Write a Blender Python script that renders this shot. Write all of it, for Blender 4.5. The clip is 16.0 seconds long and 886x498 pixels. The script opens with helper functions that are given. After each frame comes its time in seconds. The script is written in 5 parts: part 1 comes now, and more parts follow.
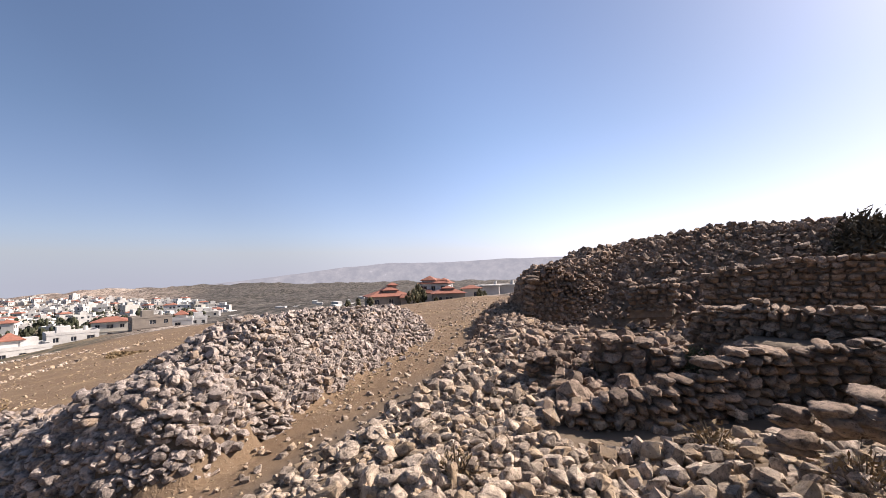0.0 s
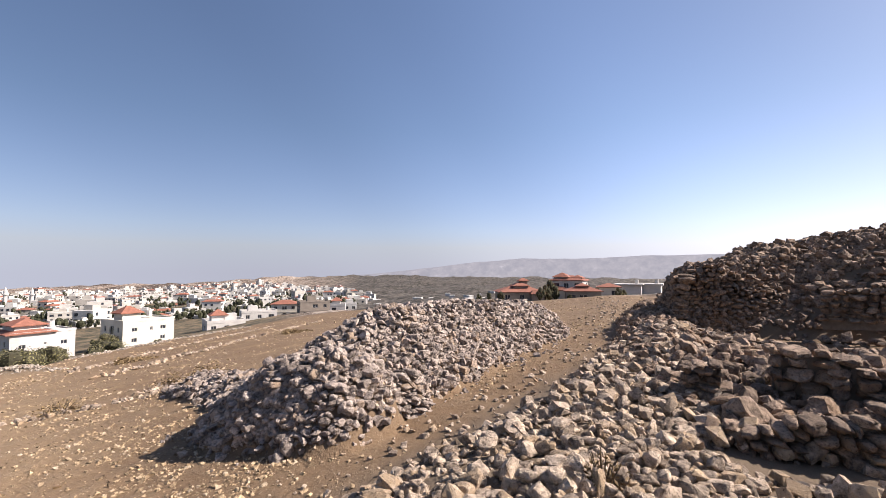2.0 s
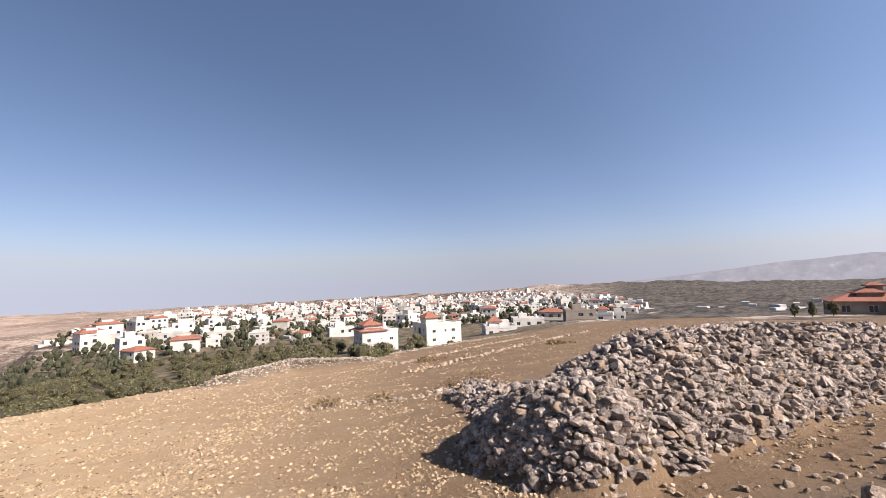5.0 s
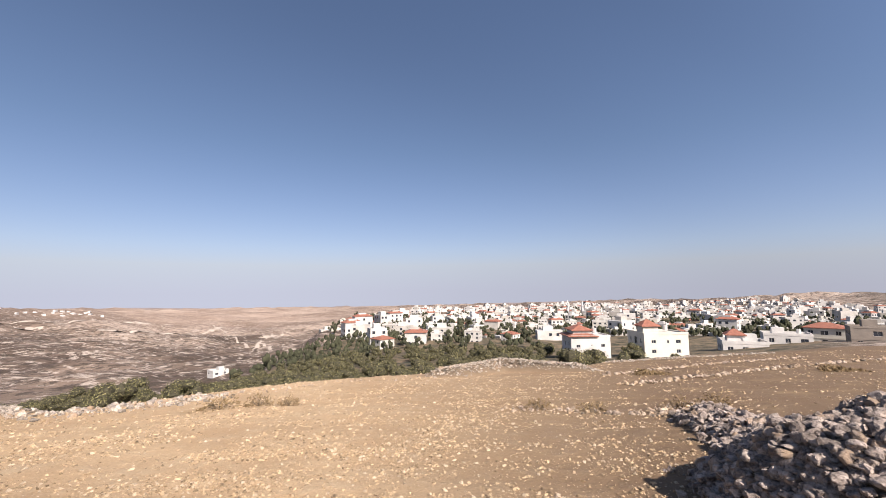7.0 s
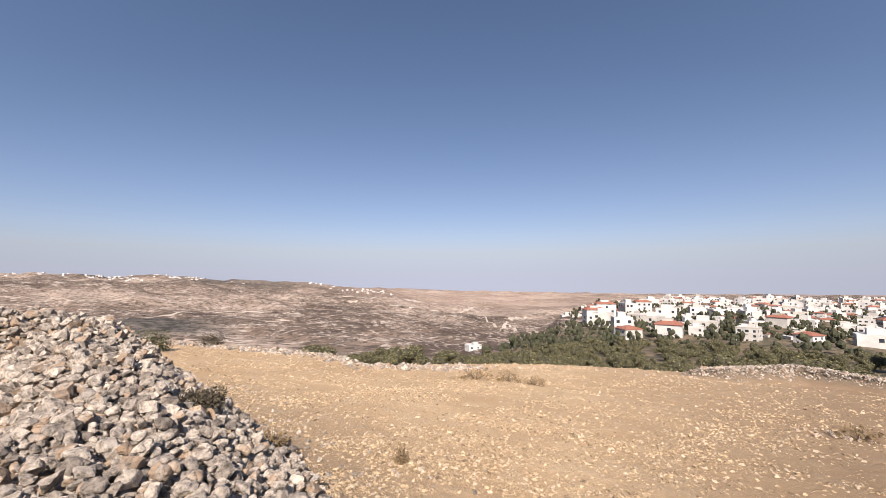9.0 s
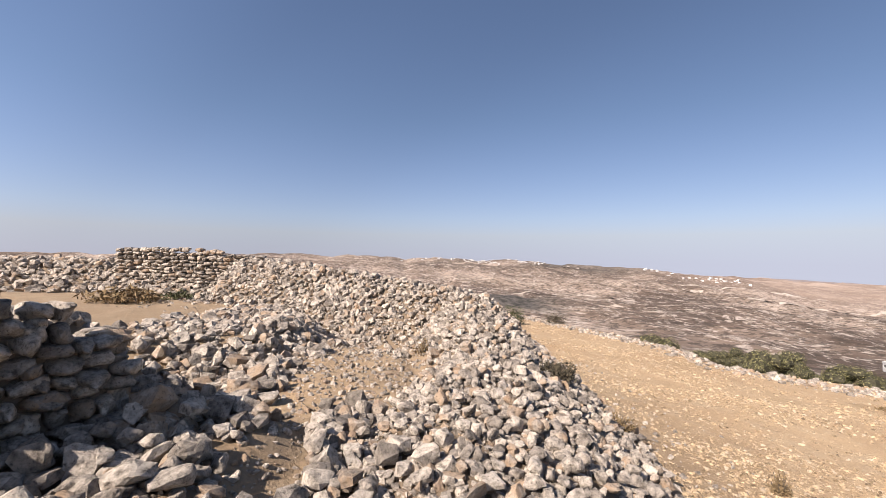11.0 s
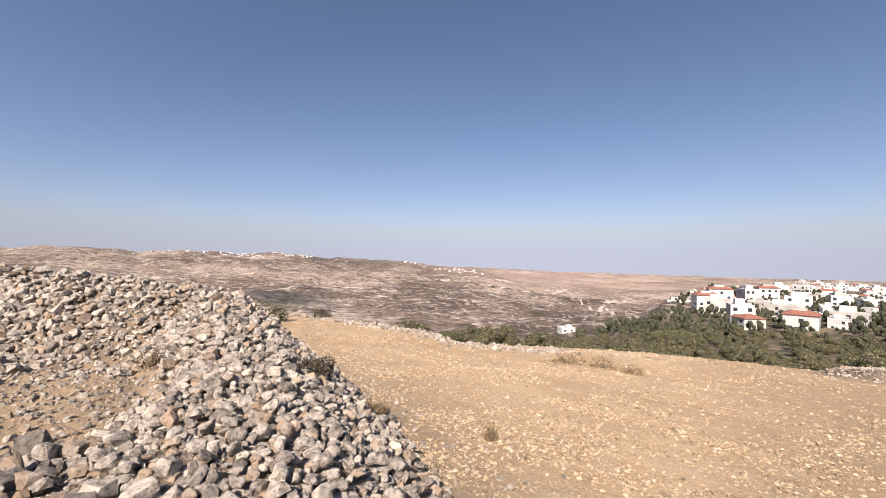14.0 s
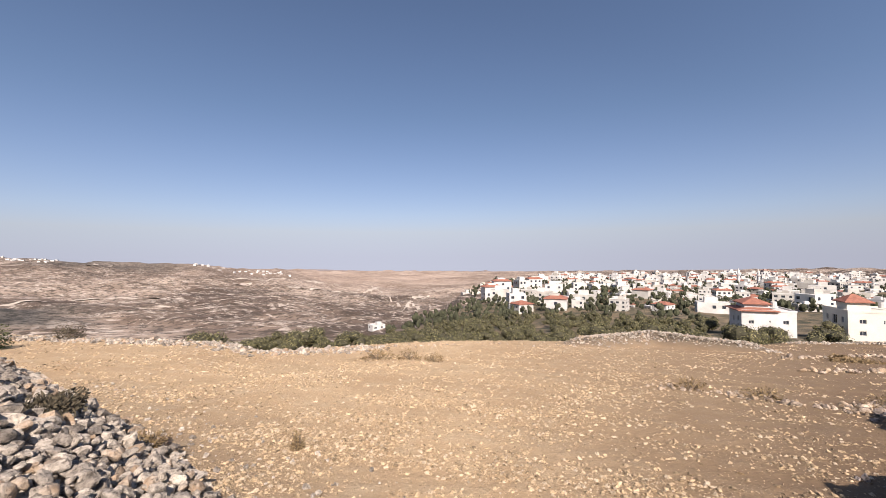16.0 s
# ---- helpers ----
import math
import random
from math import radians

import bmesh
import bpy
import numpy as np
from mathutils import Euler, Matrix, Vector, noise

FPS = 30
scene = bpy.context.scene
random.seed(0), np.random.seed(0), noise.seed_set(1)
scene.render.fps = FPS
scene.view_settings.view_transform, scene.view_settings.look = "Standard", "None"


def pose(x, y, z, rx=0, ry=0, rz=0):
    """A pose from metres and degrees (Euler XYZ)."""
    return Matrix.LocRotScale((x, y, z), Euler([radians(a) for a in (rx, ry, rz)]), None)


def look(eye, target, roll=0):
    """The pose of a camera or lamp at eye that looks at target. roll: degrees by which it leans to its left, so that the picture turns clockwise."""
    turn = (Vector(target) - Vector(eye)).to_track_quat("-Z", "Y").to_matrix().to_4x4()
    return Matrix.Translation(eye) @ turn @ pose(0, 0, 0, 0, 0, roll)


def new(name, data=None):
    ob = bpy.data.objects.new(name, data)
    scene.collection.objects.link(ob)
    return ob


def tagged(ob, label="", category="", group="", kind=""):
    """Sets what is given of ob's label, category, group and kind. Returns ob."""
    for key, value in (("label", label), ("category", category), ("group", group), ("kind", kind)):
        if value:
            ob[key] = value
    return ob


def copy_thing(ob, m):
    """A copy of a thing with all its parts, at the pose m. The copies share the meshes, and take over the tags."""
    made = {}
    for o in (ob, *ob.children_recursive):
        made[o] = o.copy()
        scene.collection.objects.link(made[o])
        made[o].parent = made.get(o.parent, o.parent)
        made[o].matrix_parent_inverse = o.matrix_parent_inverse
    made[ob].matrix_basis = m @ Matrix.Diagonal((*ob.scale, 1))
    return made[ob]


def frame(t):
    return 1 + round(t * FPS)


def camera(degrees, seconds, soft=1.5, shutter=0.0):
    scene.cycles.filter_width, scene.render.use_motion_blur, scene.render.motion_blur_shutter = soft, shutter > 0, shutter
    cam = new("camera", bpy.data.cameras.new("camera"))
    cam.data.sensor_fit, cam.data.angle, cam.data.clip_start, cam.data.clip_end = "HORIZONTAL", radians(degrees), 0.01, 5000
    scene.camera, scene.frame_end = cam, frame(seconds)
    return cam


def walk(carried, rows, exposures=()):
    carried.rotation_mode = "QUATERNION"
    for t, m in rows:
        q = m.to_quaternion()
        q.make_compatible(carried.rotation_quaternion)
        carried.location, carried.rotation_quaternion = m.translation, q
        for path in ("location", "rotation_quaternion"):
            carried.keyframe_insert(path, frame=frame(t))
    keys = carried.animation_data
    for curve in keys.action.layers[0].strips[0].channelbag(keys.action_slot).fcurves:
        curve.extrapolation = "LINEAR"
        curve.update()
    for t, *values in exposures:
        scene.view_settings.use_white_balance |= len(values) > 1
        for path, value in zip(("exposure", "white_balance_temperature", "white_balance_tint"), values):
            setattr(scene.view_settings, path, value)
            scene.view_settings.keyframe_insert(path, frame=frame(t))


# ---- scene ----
# ---- camera and walk: seconds, x, y, z, heading, tilt, lean ----
cam = camera(93.4, 16.0, soft=0.6)
ROWS = [
    (0.0, -0.477, -0.031, 2.154, 87.08, 3.61, -1.51),
    (0.5, -0.476, -0.019, 2.157, 84.66, 3.37, -1.19),
    (1.0, -0.472, 0.013, 2.146, 80.32, 3.11, -0.71),
    (1.5, -0.456, 0.051, 2.135, 75.08, 3.02, -0.29),
    (2.0, -0.448, 0.079, 2.125, 69.28, 3.22, -0.08),
    (2.5, -0.449, 0.089, 2.118, 63.89, 3.79, 0.07),
    (3.0, -0.442, 0.092, 2.117, 58.34, 4.52, 0.18),
    (3.2, -0.441, 0.094, 2.113, 56.55, 4.76, 0.21),
    (3.6, -0.397, 0.079, 2.140, 52.62, 5.05, 0.06),
    (4.0, -0.289, 0.041, 2.209, 48.02, 5.03, -0.36),
    (4.4, -0.158, -0.005, 2.296, 42.88, 4.88, -0.90),
    (4.8, -0.040, -0.044, 2.372, 37.28, 4.77, -1.41),
    (5.1, 0.017, -0.059, 2.408, 32.85, 4.82, -1.66),
    (5.3, 0.030, -0.060, 2.415, 29.81, 4.97, -1.73),
    (5.5, 0.035, -0.047, 2.412, 26.73, 5.16, -1.76),
    (6.0, 0.015, -0.024, 2.410, 20.11, 5.63, -1.45),
    (6.5, -0.001, -0.017, 2.407, 13.71, 5.86, -0.95),
    (7.0, -0.006, 0.003, 2.400, 6.58, 5.74, -0.58),
    (7.5, -0.014, 0.001, 2.401, -0.59, 5.30, -0.38),
    (8.0, -0.035, 0.007, 2.393, -8.59, 4.79, -0.41),
    (8.5, -0.041, -0.009, 2.400, -16.77, 4.34, -0.16),
    (9.0, -0.035, -0.063, 2.419, -25.38, 3.92, 0.13),
    (9.5, -0.038, -0.133, 2.434, -35.89, 3.42, 0.47),
    (10.0, -0.044, -0.209, 2.444, -47.56, 2.76, 0.81),
    (10.2, -0.036, -0.258, 2.451, -52.28, 2.51, 0.87),
    (10.5, -0.030, -0.279, 2.457, -59.11, 2.15, 0.90),
    (10.8, -0.019, -0.297, 2.467, -65.23, 1.80, 0.82),
    (11.1, -0.006, -0.313, 2.480, -70.32, 1.48, 0.68),
    (11.4, 0.007, -0.325, 2.492, -74.06, 1.19, 0.49),
    (11.7, 0.018, -0.332, 2.503, -76.12, 0.92, 0.28),
    (12.0, 0.027, -0.336, 2.510, -76.17, 0.68, 0.09),
    (12.3, 0.029, -0.334, 2.512, -73.90, 0.47, -0.05),
    (12.5, 0.028, -0.324, 2.510, -71.53, 0.34, -0.12),
    (13.0, 0.027, -0.248, 2.487, -60.96, 0.29, -0.22),
    (13.5, 0.072, -0.198, 2.492, -49.75, 0.53, 0.14),
    (14.0, 0.050, -0.155, 2.503, -37.83, 1.06, 0.73),
    (14.5, 0.065, -0.140, 2.498, -27.39, 1.74, 1.09),
    (15.0, 0.089, -0.163, 2.493, -19.73, 2.05, 0.83),
    (15.5, 0.100, -0.137, 2.494, -14.69, 1.65, 0.04),
    (16.0, 0.097, -0.133, 2.488, -12.27, 1.13, -0.24),
]


def view(x, y, z, heading, tilt, lean):
    return pose(x, y, z, 90 + tilt, 0, -heading) @ pose(0, 0, 0, 0, 0, lean)


walk(cam, [(t, view(*row)) for t, *row in ROWS], exposures=[(t, e, 6640, 17) for t, e in ((0.0, 1.08), (3.0, 1.03), (5.5, 0.98), (8.0, 0.92), (10.0, 0.9), (12.5, 1.12), (14.0, 0.95), (16.0, 0.9))])

# ---- sky and sun ----
SUN_AZ, SUN_EL = 156.0, 38.0
world = bpy.data.worlds.new("sky")
scene.world = world
world.use_nodes = True
wn = world.node_tree.nodes
sky = wn.new("ShaderNodeTexSky")
sky.sky_type, sky.sun_disc = "NISHITA", False
sky.sun_elevation, sky.sun_rotation = radians(SUN_EL), radians(SUN_AZ)
sky.altitude, sky.air_density, sky.dust_density, sky.ozone_density = 800, 1.0, 1.9, 2.5
wn["Background"].inputs["Strength"].default_value = 0.058
wl = world.node_tree.links
# haze hides the true horizon: the lowest sky is that of two degrees up
way = wn.new("ShaderNodeTexCoord").outputs["Generated"]
cut, join, low = wn.new("ShaderNodeSeparateXYZ"), wn.new("ShaderNodeCombineXYZ"), wn.new("ShaderNodeMath")
low.operation, low.inputs[1].default_value = "MAXIMUM", 0.06
wl.new(way, cut.inputs[0])
wl.new(cut.outputs["X"], join.inputs["X"])
wl.new(cut.outputs["Y"], join.inputs["Y"])
wl.new(cut.outputs["Z"], low.inputs[0])
wl.new(low.outputs[0], join.inputs["Z"])
wl.new(join.outputs[0], sky.inputs["Vector"])
dust = wn.new("ShaderNodeValToRGB")
dust.color_ramp.elements.new(0.1)
for k, (p, c) in zip(dust.color_ramp.elements, ((0.0, (1.06, 0.90, 1.02, 1)), (0.1, (1.12, 1.03, 1.08, 1)), (0.32, (1, 1, 1, 1)))):
    k.position, k.color = p, c
veil = wn.new("ShaderNodeMix")
veil.data_type, veil.blend_type, veil.inputs["Factor"].default_value = "RGBA", "MULTIPLY", 1.0
wl.new(cut.outputs["Z"], dust.inputs["Fac"])
wl.new(sky.outputs["Color"], veil.inputs["A"])
wl.new(dust.outputs["Color"], veil.inputs["B"])
# dust scatters light forward: a wide pale aureole round the sun
sa, se = radians(SUN_AZ), radians(SUN_EL)
toward = wn.new("ShaderNodeVectorMath")
toward.operation = "DOT_PRODUCT"
toward.inputs[1].default_value = (math.sin(sa) * math.cos(se), math.cos(sa) * math.cos(se), math.sin(se))
wl.new(way, toward.inputs[0])
half = wn.new("ShaderNodeMapRange")
half.inputs["From Min"].default_value, half.inputs["From Max"].default_value = -1.0, 1.0
wl.new(toward.outputs["Value"], half.inputs["Value"])
glow = wn.new("ShaderNodeValToRGB")
glow.color_ramp.interpolation = "EASE"
ge = glow.color_ramp.elements
while len(ge) < 6:
    ge.new(0.5)
for k, (p, c) in zip(ge, ((0.12, 0.92), (0.32, 0.99), (0.48, 1.12), (0.62, 1.3), (0.76, 1.42), (0.95, 1.1))):
    k.position, k.color = p, (c, c, c, 1)
wl.new(half.outputs["Result"], glow.inputs["Fac"])
aureole = wn.new("ShaderNodeMix")
aureole.data_type, aureole.blend_type, aureole.inputs["Factor"].default_value = "RGBA", "MULTIPLY", 1.0
wl.new(veil.outputs["Result"], aureole.inputs["A"])
wl.new(glow.outputs["Color"], aureole.inputs["B"])
wl.new(aureole.outputs["Result"], wn["Background"].inputs["Color"])
sun_data = bpy.data.lights.new("sun", "SUN")
sun_data.energy, sun_data.angle, sun_data.color = 5.0, radians(0.55), (1.0, 0.94, 0.85)
sun = new("sun", sun_data)
sun.matrix_world = look((0, 0, 0), (-math.sin(sa) * math.cos(se), -math.cos(sa) * math.cos(se), -math.sin(se)))

RNG = np.random.default_rng(7)


# ---- materials ----
def material(name, rough=0.9):
    m = bpy.data.materials.new(name)
    m.use_nodes = True
    b = m.node_tree.nodes["Principled BSDF"]
    b.inputs["Roughness"].default_value = rough
    b.inputs["Specular IOR Level"].default_value = 0.25
    return m, m.node_tree.nodes, m.node_tree.links, b


def noise_node(n, l, scale, detail=6, rough=0.6, vec=None, distort=0.0):
    t = n.new("ShaderNodeTexNoise")
    t.inputs["Scale"].default_value, t.inputs["Detail"].default_value = scale, detail
    t.inputs["Roughness"].default_value, t.inputs["Distortion"].default_value = rough, distort
    if vec is not None:
        l.new(vec, t.inputs["Vector"])
    return t.outputs["Fac"]


def ramp(n, l, fac, *stops):
    r = n.new("ShaderNodeValToRGB")
    e = r.color_ramp.elements
    while len(e) < len(stops):
        e.new(0.5)
    for k, (p, c) in zip(e, stops):
        k.position, k.color = p, (*c, 1) if len(c) == 3 else c
    l.new(fac, r.inputs["Fac"])
    return r.outputs["Color"]


def mix(n, l, fac, a, b, mode="MIX"):
    m = n.new("ShaderNodeMix")
    m.data_type, m.blend_type = "RGBA", mode
    for sock, v in ((m.inputs["Factor"], fac), (m.inputs["A"], a), (m.inputs["B"], b)):
        if isinstance(v, (int, float)):
            sock.default_value = v
        elif isinstance(v, tuple):
            sock.default_value = (*v, 1)
        else:
            l.new(v, sock)
    return m.outputs["Result"]


def calc(n, l, op, a, b=0.0, clamp=False):
    m = n.new("ShaderNodeMath")
    m.operation, m.use_clamp = op, clamp
    for sock, v in zip(m.inputs, (a, b)):
        if isinstance(v, (int, float)):
            sock.default_value = v
        else:
            l.new(v, sock)
    return m.outputs["Value"]


def bump(n, l, b, height, strength, dist):
    k = n.new("ShaderNodeBump")
    k.inputs["Strength"].default_value, k.inputs["Distance"].default_value = strength, dist
    l.new(height, k.inputs["Height"])
    l.new(k.outputs["Normal"], b.inputs["Normal"])


def place(n):
    g = n.new("ShaderNodeNewGeometry")
    return g.outputs["Position"], g.outputs["Random Per Island"]


def attr(n, name):
    a = n.new("ShaderNodeAttribute")
    a.attribute_name = name
    return a.outputs["Fac"]


def stone_material(name, light, dark, warm, warm_share=0.25):
    m, n, l, b = material(name, 0.92)
    pos, island = place(n)
    ob = n.new("ShaderNodeObjectInfo").outputs["Random"]
    rnd = calc(n, l, "FRACT", calc(n, l, "ADD", calc(n, l, "MULTIPLY", island, 7.31), calc(n, l, "MULTIPLY", ob, 3.7)))
    rnd2 = calc(n, l, "FRACT", calc(n, l, "MULTIPLY", rnd, 13.7))
    blot = noise_node(n, l, 11.0, 9, 0.72, pos)
    spots = noise_node(n, l, 34.0, 6, 0.7, pos)
    fine = noise_node(n, l, 120.0, 4, 0.7, pos)
    grey = ramp(n, l, blot, (0.36, dark), (0.46, tuple(0.75 * c for c in light)), (0.53, light), (0.62, tuple(1.25 * c for c in light)))
    tone = ramp(n, l, rnd, (0.0, (0.55, 0.54, 0.53)), (0.5, (1.0, 1.0, 1.0)), (1.0, (1.3, 1.3, 1.28)))
    grey = mix(n, l, 1.0, grey, tone, "MULTIPLY")
    w = calc(n, l, "GREATER_THAN", rnd2, 1 - warm_share)
    w = calc(n, l, "MULTIPLY", w, ramp(n, l, noise_node(n, l, 6.0, 4, 0.6, pos), (0.35, (0.15, 0.15, 0.15)), (0.6, (0.85, 0.85, 0.85))))
    col = mix(n, l, w, grey, warm)
    pit = ramp(n, l, spots, (0.34, (0.25, 0.24, 0.23)), (0.43, (0.95, 0.95, 0.95)), (0.6, (1.1, 1.1, 1.1)), (0.72, (1.35, 1.34, 1.32)))
    col = mix(n, l, 0.85, col, pit, "MULTIPLY")
    l.new(col, b.inputs["Base Color"])
    h = calc(n, l, "ADD", calc(n, l, "MULTIPLY", blot, 0.7), calc(n, l, "ADD", calc(n, l, "MULTIPLY", spots, 0.5), calc(n, l, "MULTIPLY", fine, 0.14)))
    bump(n, l, b, h, 1.0, 0.045)
    return m


def plain_material(name, colour, rough=0.8, var=0.12, scale=3.0, rel=0.3, differ=False):
    m, n, l, b = material(name, rough)
    pos, island = place(n)
    a = noise_node(n, l, scale, 6, 0.6, pos)
    f = noise_node(n, l, scale * 14, 4, 0.6, pos)
    lo, hi = tuple(c * (1 - var) for c in colour), tuple(min(1, c * (1 + var)) for c in colour)
    col = ramp(n, l, a, (0.3, lo), (0.7, hi))
    col = mix(n, l, 0.35, col, ramp(n, l, f, (0.3, (0.7, 0.7, 0.7)), (0.6, (1, 1, 1))), "MULTIPLY")
    if differ:
        ob = n.new("ShaderNodeObjectInfo").outputs["Random"]
        one = calc(n, l, "FRACT", calc(n, l, "ADD", calc(n, l, "MULTIPLY", island, 5.3), calc(n, l, "MULTIPLY", ob, 2.9)))
        col = mix(n, l, 1.0, col, ramp(n, l, one, (0.0, (0.68, 0.65, 0.6)), (0.2, (0.9, 0.88, 0.84)), (0.5, (1, 1, 1)), (1.0, (1.15, 1.15, 1.13))), "MULTIPLY")
    l.new(col, b.inputs["Base Color"])
    bump(n, l, b, f, rel, 0.02)
    return m


LIME = stone_material("limestone", (0.335, 0.276, 0.236), (0.085, 0.067, 0.056), (0.30, 0.215, 0.145), 0.14)
WARM = stone_material("weathered_limestone", (0.26, 0.188, 0.138), (0.08, 0.058, 0.042), (0.25, 0.165, 0.105), 0.3)
FIELD = stone_material("ochre_field_stone", (0.425, 0.335, 0.255), (0.145, 0.108, 0.08), (0.38, 0.27, 0.165), 0.3)
SMALL = stone_material("earthy_small_stone", (0.43, 0.315, 0.195), (0.2, 0.14, 0.085), (0.54, 0.44, 0.32), 0.22)
PALE = stone_material("pale_limestone", (0.375, 0.322, 0.266), (0.115, 0.095, 0.076), (0.34, 0.235, 0.15), 0.18)


def ground_material():
    m, n, l, b = material("dry_earth", 0.95)
    pos, _ = place(n)
    big = noise_node(n, l, 0.25, 5, 0.55, pos)
    mid = noise_node(n, l, 1.7, 6, 0.65, pos)
    fine = noise_node(n, l, 22.0, 6, 0.7, pos)
    earth = ramp(n, l, big, (0.3, (0.40, 0.27, 0.152)), (0.7, (0.485, 0.35, 0.21)))
    earth = mix(n, l, ramp(n, l, mid, (0.48, (0, 0, 0)), (0.68, (0.4, 0.4, 0.4))), earth, (0.50, 0.40, 0.27))
    earth = mix(n, l, calc(n, l, "MULTIPLY", attr(n, "tilled"), 0.85), earth, (0.125, 0.078, 0.046))
    earth = mix(n, l, 0.6, earth, ramp(n, l, fine, (0.3, (0.6, 0.58, 0.55)), (0.6, (1.05, 1.05, 1.05))), "MULTIPLY")
    vor = n.new("ShaderNodeTexVoronoi")
    vor.inputs["Scale"].default_value = 26.0
    l.new(pos, vor.inputs["Vector"])
    peb = ramp(n, l, vor.outputs["Distance"], (0.16, (1, 1, 1)), (0.26, (0, 0, 0)))
    some = ramp(n, l, mid, (0.42, (0, 0, 0)), (0.62, (0.9, 0.9, 0.9)))
    pf = calc(n, l, "MULTIPLY", peb, some)
    earth = mix(n, l, calc(n, l, "MULTIPLY", pf, 0.6), earth, (0.49, 0.39, 0.275))
    dry = ramp(n, l, noise_node(n, l, 0.5, 5, 0.6, pos), (0.55, (0, 0, 0)), (0.7, (0.6, 0.6, 0.6)))
    earth = mix(n, l, calc(n, l, "MULTIPLY", dry, attr(n, "grass")), earth, (0.28, 0.19, 0.10))
    # dark rubble soil, darkened further for the shade in gaps between stones
    rub_and_shade = mix(n, l, mid, (0.09, 0.068, 0.048), (0.19, 0.143, 0.1))
    near = mix(n, l, attr(n, "rubble"), earth, rub_and_shade)
    # scrub hillsides with pale limestone ledges that follow the contours
    sep = n.new("ShaderNodeSeparateXYZ")
    l.new(pos, sep.inputs[0])
    warp = noise_node(n, l, 0.011, 7, 0.62, pos)
    zz = calc(n, l, "ADD", calc(n, l, "MULTIPLY", sep.outputs["Z"], 0.5), calc(n, l, "MULTIPLY", warp, 9.0))
    band = calc(n, l, "PINGPONG", zz, 0.5)
    patch = noise_node(n, l, 0.0035, 9, 0.7, pos)
    thin = noise_node(n, l, 0.034, 10, 0.78, pos)
    spots = noise_node(n, l, 0.13, 6, 0.7, pos)
    crumbs = noise_node(n, l, 0.2, 8, 0.85, pos)
    base = ramp(n, l, patch, (0.41, (0.085, 0.058, 0.042)), (0.5, (0.18, 0.13, 0.097)), (0.6, (0.37, 0.285, 0.22)))
    bush = ramp(n, l, spots, (0.45, (1, 1, 1)), (0.5, (0, 0, 0)))
    hill = mix(n, l, calc(n, l, "MULTIPLY", bush, 0.8), base, (0.045, 0.034, 0.024))
    broken = calc(n, l, "ADD", calc(n, l, "MULTIPLY", thin, 0.6), calc(n, l, "MULTIPLY", crumbs, 0.4))
    ledge = calc(n, l, "MULTIPLY", ramp(n, l, band, (0.3, (0, 0, 0)), (0.4, (1, 1, 1))), ramp(n, l, broken, (0.485, (0, 0, 0)), (0.53, (1, 1, 1))))
    hill = mix(n, l, calc(n, l, "MULTIPLY", ledge, 0.75), hill, (0.52, 0.44, 0.365))
    chalk = ramp(n, l, broken, (0.55, (0, 0, 0)), (0.59, (0.9, 0.9, 0.9)))
    hill = mix(n, l, chalk, hill, (0.50, 0.42, 0.345))
    pinkish = ramp(n, l, patch, (0.4, (0.30, 0.215, 0.16)), (0.65, (0.45, 0.345, 0.27)))
    woods = ramp(n, l, spots, (0.44, (0.028, 0.026, 0.021)), (0.52, (0.075, 0.065, 0.055)), (0.66, (0.14, 0.122, 0.102)))
    hill = mix(n, l, attr(n, "woody"), hill, woods)
    hill = mix(n, l, attr(n, "bare"), hill, pinkish)
    olive = ramp(n, l, noise_node(n, l, 0.2, 6, 0.7, pos), (0.4, (0.045, 0.045, 0.028)), (0.6, (0.19, 0.14, 0.088)))
    far = mix(n, l, attr(n, "grove"), hill, olive)
    col = mix(n, l, attr(n, "far"), near, far)
    l.new(col, b.inputs["Base Color"])
    hgt = calc(n, l, "ADD", calc(n, l, "MULTIPLY", mid, 1.4), calc(n, l, "ADD", calc(n, l, "MULTIPLY", fine, 0.35), calc(n, l, "MULTIPLY", pf, 0.25)))
    hgt = calc(n, l, "ADD", hgt, calc(n, l, "MULTIPLY", calc(n, l, "MULTIPLY", spots, attr(n, "far")), 14.0))
    bump(n, l, b, hgt, 0.8, 0.09)
    return m


EARTH = ground_material()
PACK = plain_material("earth_packed_rubble", (0.17, 0.135, 0.105), 0.95, 0.25, 6.0, 0.8)


# ---- the lie of the land ----
def seg_far(x, y, pts):
    """Distance to a broken line, and the value carried along it (third number of each point)."""
    best, val = np.full(np.shape(x), 1e9), np.zeros(np.shape(x))
    for (x0, y0, h0), (x1, y1, h1) in zip(pts[:-1], pts[1:]):
        dx, dy = x1 - x0, y1 - y0
        t = np.clip(((x - x0) * dx + (y - y0) * dy) / (dx * dx + dy * dy), 0, 1)
        d = np.hypot(x - x0 - t * dx, y - y0 - t * dy)
        near = d < best
        best, val = np.where(near, d, best), np.where(near, h0 + t * (h1 - h0), val)
    return best, val


def slope_of(d, flat, wide, steep=1.0):
    u = np.clip((wide - d) / (wide - flat), 0, 1) ** steep
    return 0.5 * u + 0.5 * u * u * (3 - 2 * u)


def lumps(x, y, size, amount, seed=0.0):
    s = 0
    for k, (a, b) in enumerate(((1.0, 0.0), (0.5, 1.9), (0.27, 4.1))):
        q = 6.283 / (size * a)
        s = s + a * (np.sin(q * (x * 0.83 + y * 0.56) + b + seed) * np.sin(q * (y * 0.91 - x * 0.41) + 2.1 * b - seed))
    return amount * s / 1.77


